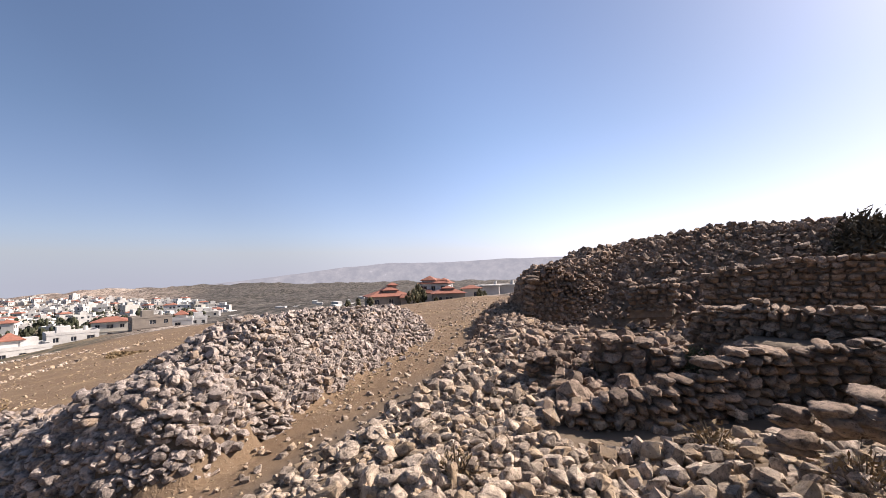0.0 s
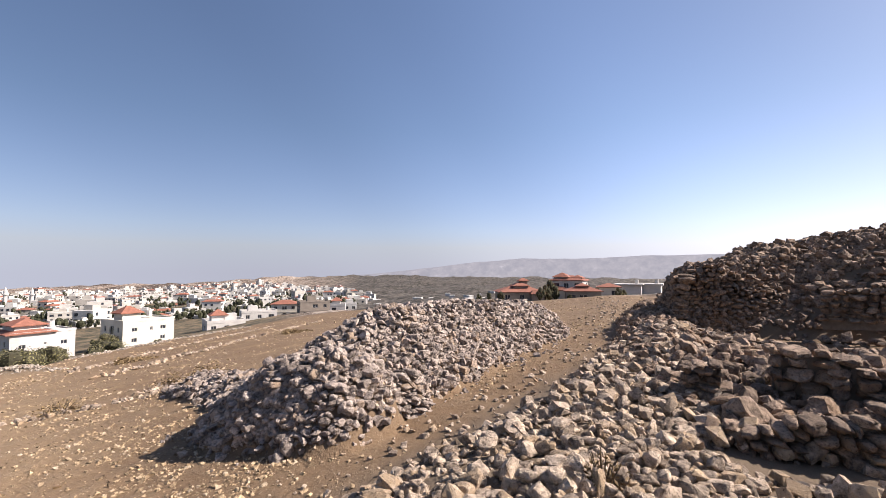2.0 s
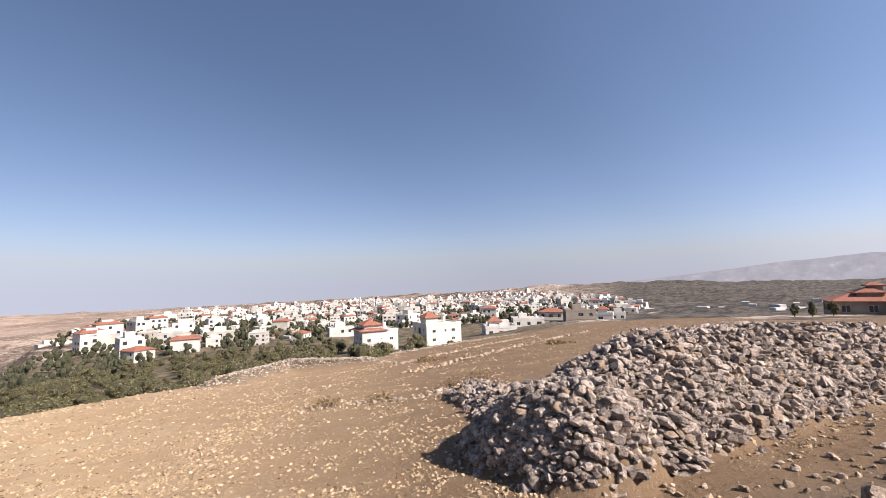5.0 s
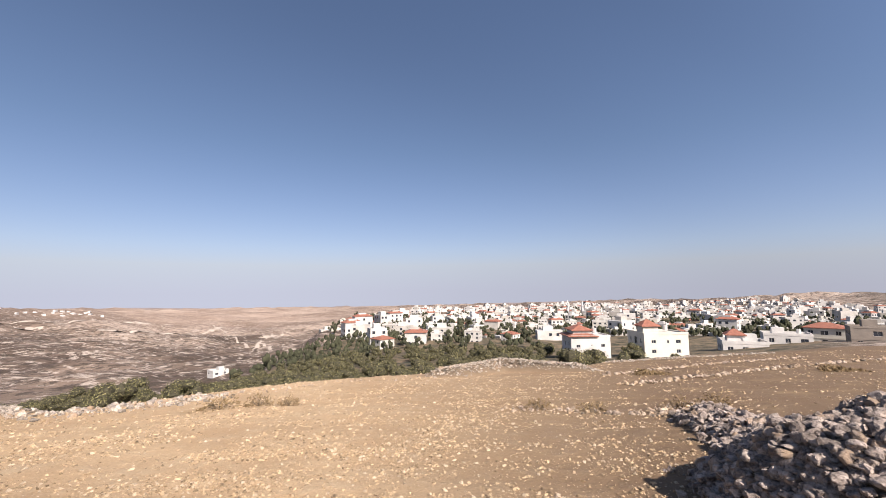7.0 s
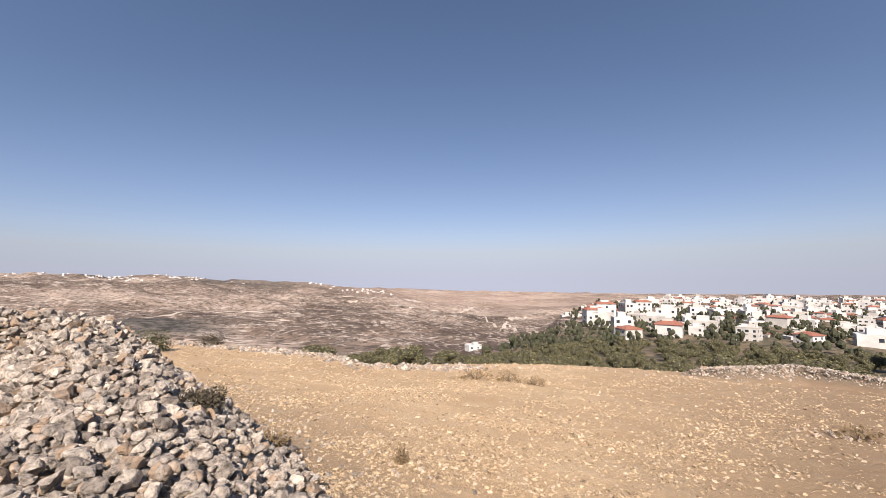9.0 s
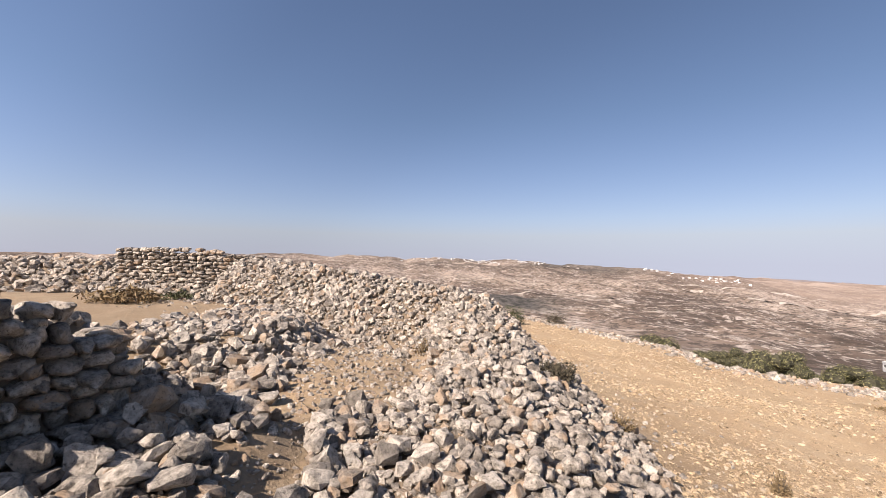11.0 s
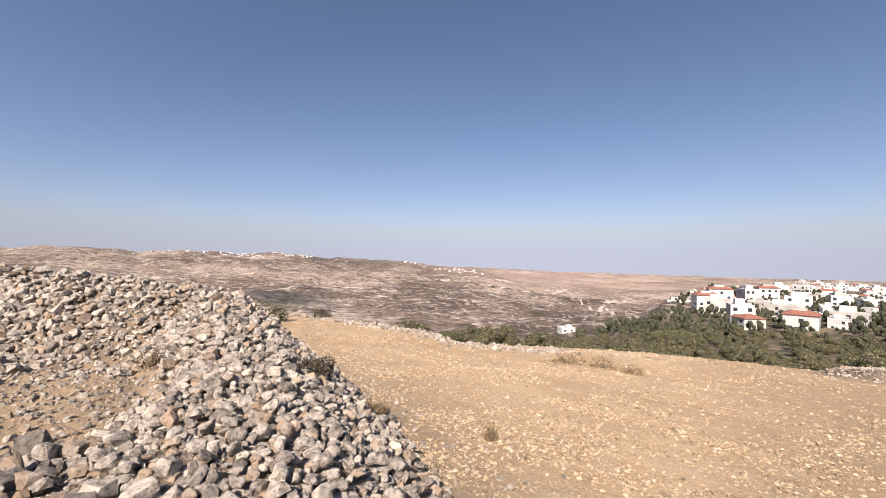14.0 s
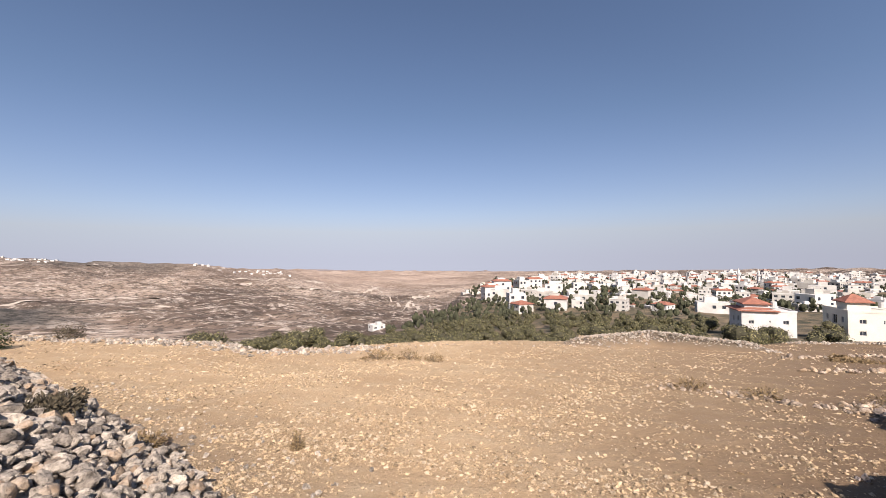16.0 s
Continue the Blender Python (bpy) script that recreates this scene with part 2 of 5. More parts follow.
# crest lines: x, y and height over the plain slope; then how wide the top and the foot are
HEAP = [(6.0, 5.1, 0.95), (6.6, 4.95, 1.3), (7.8, 4.6, 1.65), (11.0, 3.9, 1.5), (14.4, 3.0, 1.2)]
HEAP_NOSE = [(5.2, 4.1, 1.08), (5.22, 4.8, 1.08), (5.45, 5.4, 0.75)]
HEAP_TAIL = [(6.6, 6.6, 0.4), (7.8, 8.6, 0.35), (8.4, 10.6, 0.3)]
MOUND = [(18.8, -6.6, 2.75), (18.5, -7.6, 2.95), (18.0, -10.5, 3.35), (17.0, -14.0, 3.3), (15.0, -18.0, 2.8), (10.0, -25.0, 2.4)]
MOUND_FOOT = [(9.4, -1.3, 0.3), (12.0, -1.5, 0.5), (14.0, -1.3, 0.5), (18.0, -1.7, 0.7)]
MOUND_END = [(15.9, -3.1, 2.0), (16.4, -4.6, 2.3), (17.6, -6.6, 2.75)]
PLATFORM = [(6.3, -5.3, 0.75), (6.0, -6.6, 0.85), (5.6, -8.4, 0.9)]
RIGHT_RUBBLE = [(3.2, 0.9, 0.22), (5.4, 0.1, 0.12), (8.0, -0.9, 0.15), (12.0, -2.2, 0.3)]
BANK = [(-3.6, 1.5, 0.7), (-7.0, 3.6, 1.0), (-11.3, 5.0, 1.9), (-13.4, 2.4, 2.0), (-15.8, -1.0, 2.1)]
HOLLOW = [(-1.5, -0.6, 0.5), (-5.0, 0.2, 0.45), (-8.5, 0.9, 0.5)]
TERRACE = [(-11.0, -3.0, 0.9), (-15.0, -6.0, 1.0)]
STAGE = [(-3.7, -4.0, 1.85), (-5.4, -3.2, 1.6), (-7.6, -5.0, 1.25)]
APRON = [(-4.4, -1.0, 0.72), (-3.0, -1.6, 0.75), (-1.9, -2.0, 0.6)]
FAR_BANK = [(-17.4, -0.6, 1.8), (-19.2, -5.2, 2.0), (-20.5, -11.0, 1.9), (-21.5, -17.0, 1.5)]
RIM = [(3.6, 29.0, 0.5), (8.0, 31.5, 0.9), (12.6, 29.5, 0.5)]
STAND = [(-0.6, -0.5, 0.6), (0.3, -0.5, 0.6)]
LANE = [(3.4, 3.2, 0), (7.0, 1.55, 0), (10.5, 0.9, 0), (14.5, 0.3, 0), (30.0, -0.6, 0)]
FORMS = [(HEAP, 0.2, 1.85), (HEAP_NOSE, 0.35, 1.05), (HEAP_TAIL, 0.2, 1.1), (MOUND, 1.2, 5.4), (MOUND_FOOT, 0.2, 1.3), (MOUND_END, 0.7, 1.75), (PLATFORM, 0.8, 1.3), (RIGHT_RUBBLE, 0.4, 1.9), (BANK, 0.4, 2.5),
         (HOLLOW, 1.2, 2.8), (TERRACE, 3.0, 4.6), (STAGE, 0.9, 1.5), (APRON, 0.4, 1.7), (RIM, 0.4, 1.8), (FAR_BANK, 0.6, 3.0), (STAND, 0.9, 3.0)]
BARE = [([(-6.4, 0.7, 0), (-8.4, 1.7, 0)], 0.95), ([(-3.7, -0.35, 0), (-4.8, -0.35, 0), (-5.8, 0.0, 0), (-6.4, 0.6, 0)], 0.42)]
RUIN_FLOOR = [(3.6, -2.2, 0), (5.0, -3.0, 0), (8.5, -4.5, 0)]
EYE = 2.4
# edge of the field: heading and distance
EDGE_AZ = [-180, -95, -66, -52, -40, -36, -27, -9, 4, 14, 23, 30, 37, 47, 60, 75, 100, 180]
EDGE_R = [60, 60, 42, 32, 26.5, 21, 23, 28.6, 31, 36, 34, 46, 57, 70, 80, 36, 34, 60]
# far land: heading, then the height under the eye at the distances in RADII
RADII = [40, 65, 110, 200, 400, 800, 1500, 3000, 4700]
LAND = [
    (-180, [-1, -2, -4, -8, -15, -25, -40, -60, -90]),
    (-120, [-3, -6, -11, -20, -30, -35, 0, -20, -60]),
    (-92, [-4, -8, -15, -25, -38, -38, 14, -20, -60]),
    (-62, [-6, -13, -22, -33, -48, -50, 2, -40, -120]),
    (-45, [-8, -15, -23, -35, -51, -58, -16, -60, -150]),
    (-34, [-8.1, -13.4, -22.5, -36, -53, -66, -52, -78, -150]),
    (-25, [-8.5, -14.2, -24, -39, -56, -78, -92, -100, -150]),
    (-18, [-9.6, -14.3, -22, -34, -58, -88, -96, -108, -155]),
    (-13, [-10.4, -14.4, -21, -30.5, -50, -88, -95, -110, -160]),
    (-9, [-11, -14.5, -20, -29, -33.5, -84, -95, -113, -163]),
    (-4, [-11.5, -14.5, -19.5, -27.5, -26, -60, -88, -115, -165]),
    (4, [-10.7, -13.8, -18.8, -26.5, -27, -38, -78, -110, -160]),
    (14, [-10, -13, -18, -25.5, -31, -35, -60, -95, -150]),
    (30, [-6.6, -11.5, -16.5, -23.5, -31, -37, -40, -78, -150]),
    (57, [-4.9, -6.4, -10, -17, -28, -36, -14, -55, -90]),
    (82, [-3.0, -5.0, -7.8, -14, -22, -24, -22, -60, -90]),
    (112, [-1, -2, -4, -8, -15, -25, -40, -40, -60]),
    (180, [-1, -2, -4, -8, -15, -25, -40, -60, -90]),
]


def plain(x, y):
    return np.where(y > 0, 0.15 - 0.12 * y, 0.15 - 0.02 * y) + lumps(x, y, 6.0, 0.04)


def far_land(az, r):
    lr = np.log(np.maximum(r, 20))
    cols = np.array([np.interp(lr, np.log(RADII), prof) for _, prof in LAND])
    heads = np.array([a for a, _ in LAND], float)
    i = np.clip(np.searchsorted(heads, az) - 1, 0, len(heads) - 2)
    t = np.clip((az - heads[i]) / (heads[i + 1] - heads[i]), 0, 1)
    t = t * t * (3 - 2 * t)
    pick = lambda k: np.take_along_axis(cols, k[None], 0)[0]
    return EYE + pick(i) * (1 - t) + pick(i + 1) * t


def height(x, y):
    x, y = np.asarray(x, float), np.asarray(y, float)
    r, az = np.hypot(x, y), np.degrees(np.arctan2(x, y))
    z = plain(x, y)
    up = np.zeros(np.shape(x))
    for pts, flat, wide in FORMS:
        d, h = seg_far(x, y, pts)
        up = np.maximum(up, h * slope_of(d + lumps(x, y, 2.3, 0.12), flat, wide, 0.62 if pts is HEAP or pts is HEAP_NOSE else 0.8 if pts is MOUND else 1.0))
    z = z + up
    edge = np.interp(az, EDGE_AZ, EDGE_R)
    w = np.clip((r - edge) / (0.4 * edge), 0, 1)
    w = w * w * (3 - 2 * w)
    rough = lumps(x, y, 130.0, 1.0, 1.0) * np.clip(r / 60 - 1.2, 0, 6) + lumps(x, y, 420.0, 1.0, 2.0) * np.clip(r / 110 - 2, 0, 14)
    return z * (1 - w) + (far_land(az, r) + rough) * w


def height_at(x, y):
    return float(height(np.array([x]), np.array([y]))[0])


def mesh_of(name, verts, faces, mat=None):
    me = bpy.data.meshes.new(name)
    verts, faces = np.asarray(verts, np.float32), np.asarray(faces, np.int32)
    k = faces.shape[1]
    me.vertices.add(len(verts))
    me.vertices.foreach_set("co", verts.ravel())
    me.loops.add(faces.size)
    me.loops.foreach_set("vertex_index", faces.ravel())
    me.polygons.add(len(faces))
    me.polygons.foreach_set("loop_start", np.arange(0, faces.size, k, dtype=np.int32))
    me.update(calc_edges=True)
    me.polygons.foreach_set("use_smooth", np.zeros(len(faces), bool))
    if mat:
        me.materials.append(mat)
    return me


def build_ground():
    rings = np.concatenate([[0.0], np.linspace(0.4, 24, 118), np.geomspace(24.3, 4850, 150)])
    spokes = 560
    ang = np.arange(spokes) * 2 * np.pi / spokes
    r, a = np.meshgrid(rings, ang, indexing="ij")
    x, y = (r * np.sin(a)).ravel(), (r * np.cos(a)).ravel()
    z = height(x, y)
    verts = np.vstack([[0, 0, height_at(0, 0)], np.stack([x, y, z], 1)])
    i, j = np.meshgrid(np.arange(len(rings) - 1), np.arange(spokes), indexing="ij")
    jn = (j + 1) % spokes
    quads = np.stack([1 + i * spokes + j, 1 + i * spokes + jn, 1 + (i + 1) * spokes + jn, 1 + (i + 1) * spokes + j], -1).reshape(-1, 4)[:, ::-1]
    me = mesh_of("ground", verts, quads, EARTH)
    x, y = verts[:, 0], verts[:, 1]
    r, az = np.hypot(x, y), np.degrees(np.arctan2(x, y))
    edge = np.interp(az, EDGE_AZ, EDGE_R)
    up = np.zeros(len(x))
    for pts, flat, wide in FORMS:
        d, h = seg_far(x, y, pts)
        if pts is TERRACE or pts is HOLLOW:
            up = np.maximum(up, 0.6 * np.clip((wide - d) / 0.8, 0, 1))
            continue
        # the same dark colour paints the shaded earth beside the ruin walls
        if pts is PLATFORM:
            up = np.maximum(up, 0.85 * np.clip((3.0 - seg_far(x, y, RUIN_FLOOR)[0]) / 1.0, 0, 1))
        if pts is BANK:
            up = np.maximum(up, 0.5 * np.clip((5.2 - d) / 2.5, 0, 1))
        up = np.maximum(up, np.clip((wide + 0.2 - d) / 0.8, 0, 1))
    for line, gap in BARE:
        up *= np.clip((seg_far(x, y, line)[0] - gap) / 0.5, 0.6, 1)
    masks = {"rubble": up * 0.9, "far": np.clip((r - edge * np.interp(az, [30, 42, 80, 95], [1.02, 1.5, 1.5, 1.02])) / (edge * 0.1), 0, 1), "grass": np.clip((r - 9) / 6, 0, 1), "tilled": np.clip((az + 8) / 42, 0, 1) * np.clip((170 - az) / 20, 0, 1),
             "grove": np.clip((az + 60) / 8, 0, 1) * np.clip((r - 20) / 10, 0, 1) * np.clip((900 - r) / 300, 0, 1) * np.clip((52 - az) / 6, 0, 1) * np.clip((az + 30 - np.maximum(0, r - 100) * 0.12) / 4, 0, 1),
             "woody": 0.95 * np.clip((az - 48) / 10, 0, 1) * np.clip((r - 140) / 60, 0, 1) * np.clip((3600 - r) / 1500, 0.0, 1) + 0.95 * np.clip(2 - np.abs(az + 64) / 7, 0, 1) * np.clip(2 - np.abs(r - 500) / 60, 0, 1) + 0.75 * np.clip(1.6 - np.abs(az + 50) / 6, 0, 1) * np.clip((r - 1180) / 120, 0, 1),
             "bare": 0.7 * np.clip(1.3 - np.abs(az + 22) / 24, 0, 1) * np.clip((r - 900) / 700, 0, 1)}
    for key, val in masks.items():
        me.attributes.new(key, "FLOAT", "POINT").data.foreach_set("value", val.astype(np.float32))
    me.polygons.foreach_set("use_smooth", np.ones(len(me.polygons), bool))
    tagged(new("ground", me), "sloping dry earth field falling to scrub hills", "ground", kind="structure")


build_ground()


# ---- stones ----
def rock_shapes(count, points, box, seed, stretch):
    rng, shapes = np.random.default_rng(seed), []
    for k in range(count):
        bm = bmesh.new()
        p = rng.normal(size=(points, 3))
        p /= np.linalg.norm(p, axis=1)[:, None]
        p = np.sign(p) * np.abs(p) ** box
        p *= np.array(stretch) * rng.uniform(0.85, 1.15, 3)
        p *= rng.uniform(0.88, 1.08, (points, 1))
        for v in p:
            bm.verts.new(v)
        out = bmesh.ops.convex_hull(bm, input=bm.verts)
        bmesh.ops.delete(bm, geom=[v for v in out["geom_interior"] if isinstance(v, bmesh.types.BMVert)], context="VERTS")
        bmesh.ops.triangulate(bm, faces=bm.faces[:])
        bm.verts.index_update()
        v = np.array([w.co[:] for w in bm.verts])
        f = np.array([[w.index for w in q.verts] for q in bm.faces])
        v -= (v.max(0) + v.min(0)) / 2
        v *= rng.uniform(0.94, 1.05, (len(v), 1))
        shapes.append((v / np.abs(v).max(), f))
        bm.free()
    return shapes


ROCKS = rock_shapes(14, 18, 0.66, 3, (1.0, 0.76, 0.52)) + rock_shapes(14, 24, 0.72, 4, (1.0, 0.82, 0.66))


def worn(shapes, seed, cuts=2):
    """The same stones with chipped, pitted faces."""
    rng, out, rough = np.random.default_rng(seed), [], 0.8 if cuts > 1 else 0.45
    for v, f in shapes:
        bm = bmesh.new()
        vs = [bm.verts.new(p) for p in v]
        for q in f:
            bm.faces.new([vs[k] for k in q])
        bmesh.ops.subdivide_edges(bm, edges=bm.edges[:], cuts=cuts, use_grid_fill=True)
        bmesh.ops.smooth_vert(bm, verts=bm.verts[:], factor=0.5 if cuts > 1 else 0.3, use_axis_x=True, use_axis_y=True, use_axis_z=True)
        bmesh.ops.triangulate(bm, faces=bm.faces[:])
        off = Vector(rng.uniform(0, 50, 3))
        for w in bm.verts:
            w.co *= 1.04 + 0.22 * noise.noise(w.co * 1.7 + off) + rough * (0.17 * noise.noise(w.co * 3.6 + off) + 0.1 * noise.noise(w.co * 8.0 + off))
        bm.verts.index_update()
        out.append((np.array([w.co[:] for w in bm.verts]), np.array([[w.index for w in q.verts] for q in bm.faces])))
        bm.free()
    return out


FAR_ROCKS = rock_shapes(16, 15, 0.6, 13, (1.0, 0.82, 0.64))
PEBBLES = rock_shapes(8, 8, 0.7, 8, (1.0, 0.8, 0.6))
BLOCKS = rock_shapes(14, 30, 0.6, 5, (1.0, 1.0, 1.0))
BLOCKS = [(v / np.abs(v).max(0), f) for v, f in BLOCKS]
NEAR_ROCKS, NEAR_BLOCKS, MID_ROCKS, MID_BLOCKS = worn(ROCKS, 21), worn(BLOCKS, 22), worn(ROCKS, 23, 1), worn(BLOCKS, 24, 1)


def turns(yaw, tilt, way):
    """Rotation matrices: a turn by yaw, then a tilt about a level axis."""
    c, s = np.cos(yaw), np.sin(yaw)
    z = np.zeros_like(c)
    rz = np.stack([c, -s, z, s, c, z, z, z, z + 1], -1).reshape(-1, 3, 3)
    ax = np.stack([np.cos(way), np.sin(way), z], -1)
    k = np.zeros((len(c), 3, 3))
    k[:, 0, 2], k[:, 1, 2], k[:, 2, 0], k[:, 2, 1] = ax[:, 1], -ax[:, 0], -ax[:, 1], ax[:, 0]
    rt = np.eye(3) + np.sin(tilt)[:, None, None] * k + (1 - np.cos(tilt))[:, None, None] * (k @ k)
    return rt @ rz


def joined_rocks(name, pos, size, turn, mat, shapes=ROCKS):
    vs, fs, base = [], [], 0
    kind = np.arange(len(pos)) % len(shapes)
    for k, (v, f) in enumerate(shapes):
        on = np.flatnonzero(kind == k)
        if not len(on):
            continue
        w = np.einsum("nij,vj->nvi", turn[on] * size[on, None, None], v) + pos[on, None]
        vs.append(w.reshape(-1, 3))
        fs.append((f[None] + base + np.arange(len(on))[:, None, None] * len(v)).reshape(-1, 3))
        base += len(on) * len(v)
    return mesh_of(name, np.concatenate(vs), np.concatenate(fs), mat)


SHARED = {}


def shared_shape(k, mat, shapes, tag):
    key = (k, mat.name, tag)
    if key not in SHARED:
        SHARED[key] = mesh_of("stone", *shapes[k], mat)
        if tag == "block":
            SHARED[key].polygons.foreach_set("use_smooth", np.ones(len(SHARED[key].polygons), bool))
    return SHARED[key]


def heap(name, label, category, pos, size, turn, mat, near, group="", single=250, chipped=1000):
    """Stones of one heap: those nearest to a point of the plan one by one, the rest in one mesh."""
    top = tagged(new(name), label, category, group)
    c = pos.mean(0)
    top.location = (c[0], c[1], height_at(c[0], c[1]))
    order = np.argsort(np.hypot(pos[:, 0] - near[0], pos[:, 1] - near[1]))
    for n in order[:single]:
        ob = new("stone", shared_shape(int(n) % len(ROCKS), mat, NEAR_ROCKS if single > 200 else MID_ROCKS, "rock" if single > 200 else "small"))
        ob.parent = top
        ob.matrix_basis = Matrix.Translation(Vector(pos[n]) - top.location) @ Matrix(turn[n].tolist()).to_4x4() @ Matrix.Scale(float(size[n]), 4)
    for rest, shapes in ((order[single:single + chipped], MID_ROCKS), (order[single + chipped:], FAR_ROCKS)):
        if len(rest):
            ob = new("stones", joined_rocks("stones", pos[rest] - np.array(top.location), size[rest], turn[rest], mat, shapes))
            ob.parent = top
            tagged(ob, kind="stuff")
    return top


def strew(line, wide, spacing, small, large, seed, clear=(), lift=0.15, share=1.0, edge_fade=0.35, tilt=0.7):
    """Stones over the stretch round a broken line: places, half-lengths and turns."""
    rng = np.random.default_rng(seed)
    pts = np.array(line)[:, :2]
    lo, hi = pts.min(0) - wide, pts.max(0) + wide
    spacing = spacing / 1.48
    gx, gy = np.meshgrid(np.arange(lo[0], hi[0], spacing), np.arange(lo[1], hi[1], spacing * 0.87))
    gx[1::2] += spacing / 2
    x, y = gx.ravel(), gy.ravel()
    x, y = x + rng.normal(0, 0.28 * spacing, len(x)), y + rng.normal(0, 0.28 * spacing, len(y))
    d, _ = seg_far(x, y, line)
    e = 0.06
    run = np.hypot(height(x + e, y) - height(x - e, y), height(x, y + e) - height(x, y - e)) / (2 * e)
    ok = rng.random(len(x)) < np.sqrt(1 + np.minimum(run, 2.5) ** 2) / 2.2
    ok &= (d + lumps(x, y, 1.9, 0.3, seed) < wide) & (rng.random(len(x)) < share)
    ok &= rng.random(len(x)) < np.clip((wide - d) / (edge_fade * wide) + 0.15, 0, 1)
    for other, gap in clear:
        ok &= seg_far(x, y, other)[0] + lumps(x, y, 1.1, 0.2, seed) > gap
    x, y = x[ok], y[ok]
    size = small + (large - small) * rng.random(len(x)) ** 2.2
    z = height(x, y) + size * lift
    turn = turns(rng.uniform(0, 6.283, len(x)), rng.normal(0, tilt, len(x)), rng.uniform(0, 6.283, len(x)))
    return np.stack([x, y, z], 1), size, turn


def together(*lots):
    return [np.concatenate(k) for k in zip(*lots)]


NO_LANE = [(LANE, 0.75)]
FOOT = [([(4.75, -1.2, 0), (4.6, -2.4, 0), (4.85, -3.6, 0)], 0.26)]
LEFT_FALL = [(-1.7, -1.5, 0), (-3.2, -1.2, 0), (-5.2, -0.6, 0), (-7.0, -1.0, 0)]
NEAR_RIGHT = [(3.0, -0.4, 0), (4.6, -1.8, 0), (4.2, -3.2, 0), (2.9, -2.4, 0)]
BEHIND = [(7.5, -2.5, 0), (10.0, -4.0, 0), (9.5, -6.5, 0)]
heap("stone_heap", "long heap of grey limestone field stones beside a path", "stone heap",
     *together(strew(HEAP, 1.9, 0.1, 0.055, 0.1, 11, lift=0.1, edge_fade=0.05, tilt=0.4), strew(HEAP, 1.9, 0.15, 0.055, 0.105, 14, lift=1.3, edge_fade=0.05, tilt=0.6), strew(HEAP_NOSE, 1.1, 0.1, 0.05, 0.1, 16, lift=0.1, edge_fade=0.05, tilt=0.4), strew(HEAP_NOSE, 1.1, 0.145, 0.055, 0.105, 17, lift=1.2, edge_fade=0.05, tilt=0.5), strew(HEAP, 2.5, 0.26, 0.03, 0.1, 12, NO_LANE, share=0.6),
               strew(HEAP_TAIL, 1.1, 0.12, 0.04, 0.11, 13, lift=0.3), strew(HEAP_TAIL, 1.1, 0.17, 0.05, 0.12, 15, lift=0.9)), LIME, (4.8, 4.4))
heap("rubble_spread", "pale rubble of tumbled wall stones beside the path", "rubble",
     *together(strew(RIGHT_RUBBLE, 1.9, 0.12, 0.03, 0.1, 21, NO_LANE + FOOT, lift=0.15), strew(RIGHT_RUBBLE, 1.7, 0.19, 0.04, 0.135, 24, NO_LANE + FOOT, lift=0.75),
               strew(NEAR_RIGHT, 1.3, 0.14, 0.04, 0.12, 22, FOOT, lift=0.2), strew(NEAR_RIGHT, 1.1, 0.18, 0.05, 0.125, 25, FOOT, lift=0.9)), FIELD, (3.4, 0.3))
heap("wall_rubble", "brown-grey fallen blocks between broken walls", "rubble",
     *together(strew(BEHIND, 2.2, 0.17, 0.06, 0.16, 23, lift=0.2), strew(BEHIND, 2.2, 0.27, 0.08, 0.22, 26, lift=0.8)), WARM, (7.0, -3.0))
heap("ruin_mound", "high brown mound of collapsed stone walls", "mound",
     *together(strew(MOUND, 6.2, 0.2, 0.07, 0.15, 31, NO_LANE, lift=0.25, share=0.9), strew(MOUND_FOOT, 1.5, 0.14, 0.05, 0.12, 33, NO_LANE, lift=0.4), strew(MOUND_FOOT, 1.3, 0.22, 0.06, 0.14, 34, NO_LANE, lift=0.9), strew(MOUND_END, 1.9, 0.16, 0.06, 0.13, 35, lift=0.2, edge_fade=0.05, tilt=0.4), strew(MOUND_END, 1.9, 0.24, 0.07, 0.15, 36, lift=0.8, edge_fade=0.05, tilt=0.4), strew(MOUND, 6.0, 0.3, 0.08, 0.18, 32, NO_LANE, lift=0.95, share=0.85)), WARM, (13.0, -3.0))
heap("stone_bank", "pale bank of piled limestone rubble above the field", "stone bank",
     *together(strew(BANK, 2.45, 0.12, 0.04, 0.1, 41, BARE, lift=0.1), strew(BANK, 2.3, 0.165, 0.05, 0.115, 44, BARE, lift=1.1), strew(BANK, 4.2, 0.17, 0.015, 0.06, 46, BARE, lift=0.2, edge_fade=1.0, share=0.7), strew(FAR_BANK, 2.8, 0.17, 0.06, 0.14, 42, lift=0.4), strew(FAR_BANK, 2.6, 0.24, 0.07, 0.16, 45, lift=0.9)), PALE, (-4.2, 2.4))
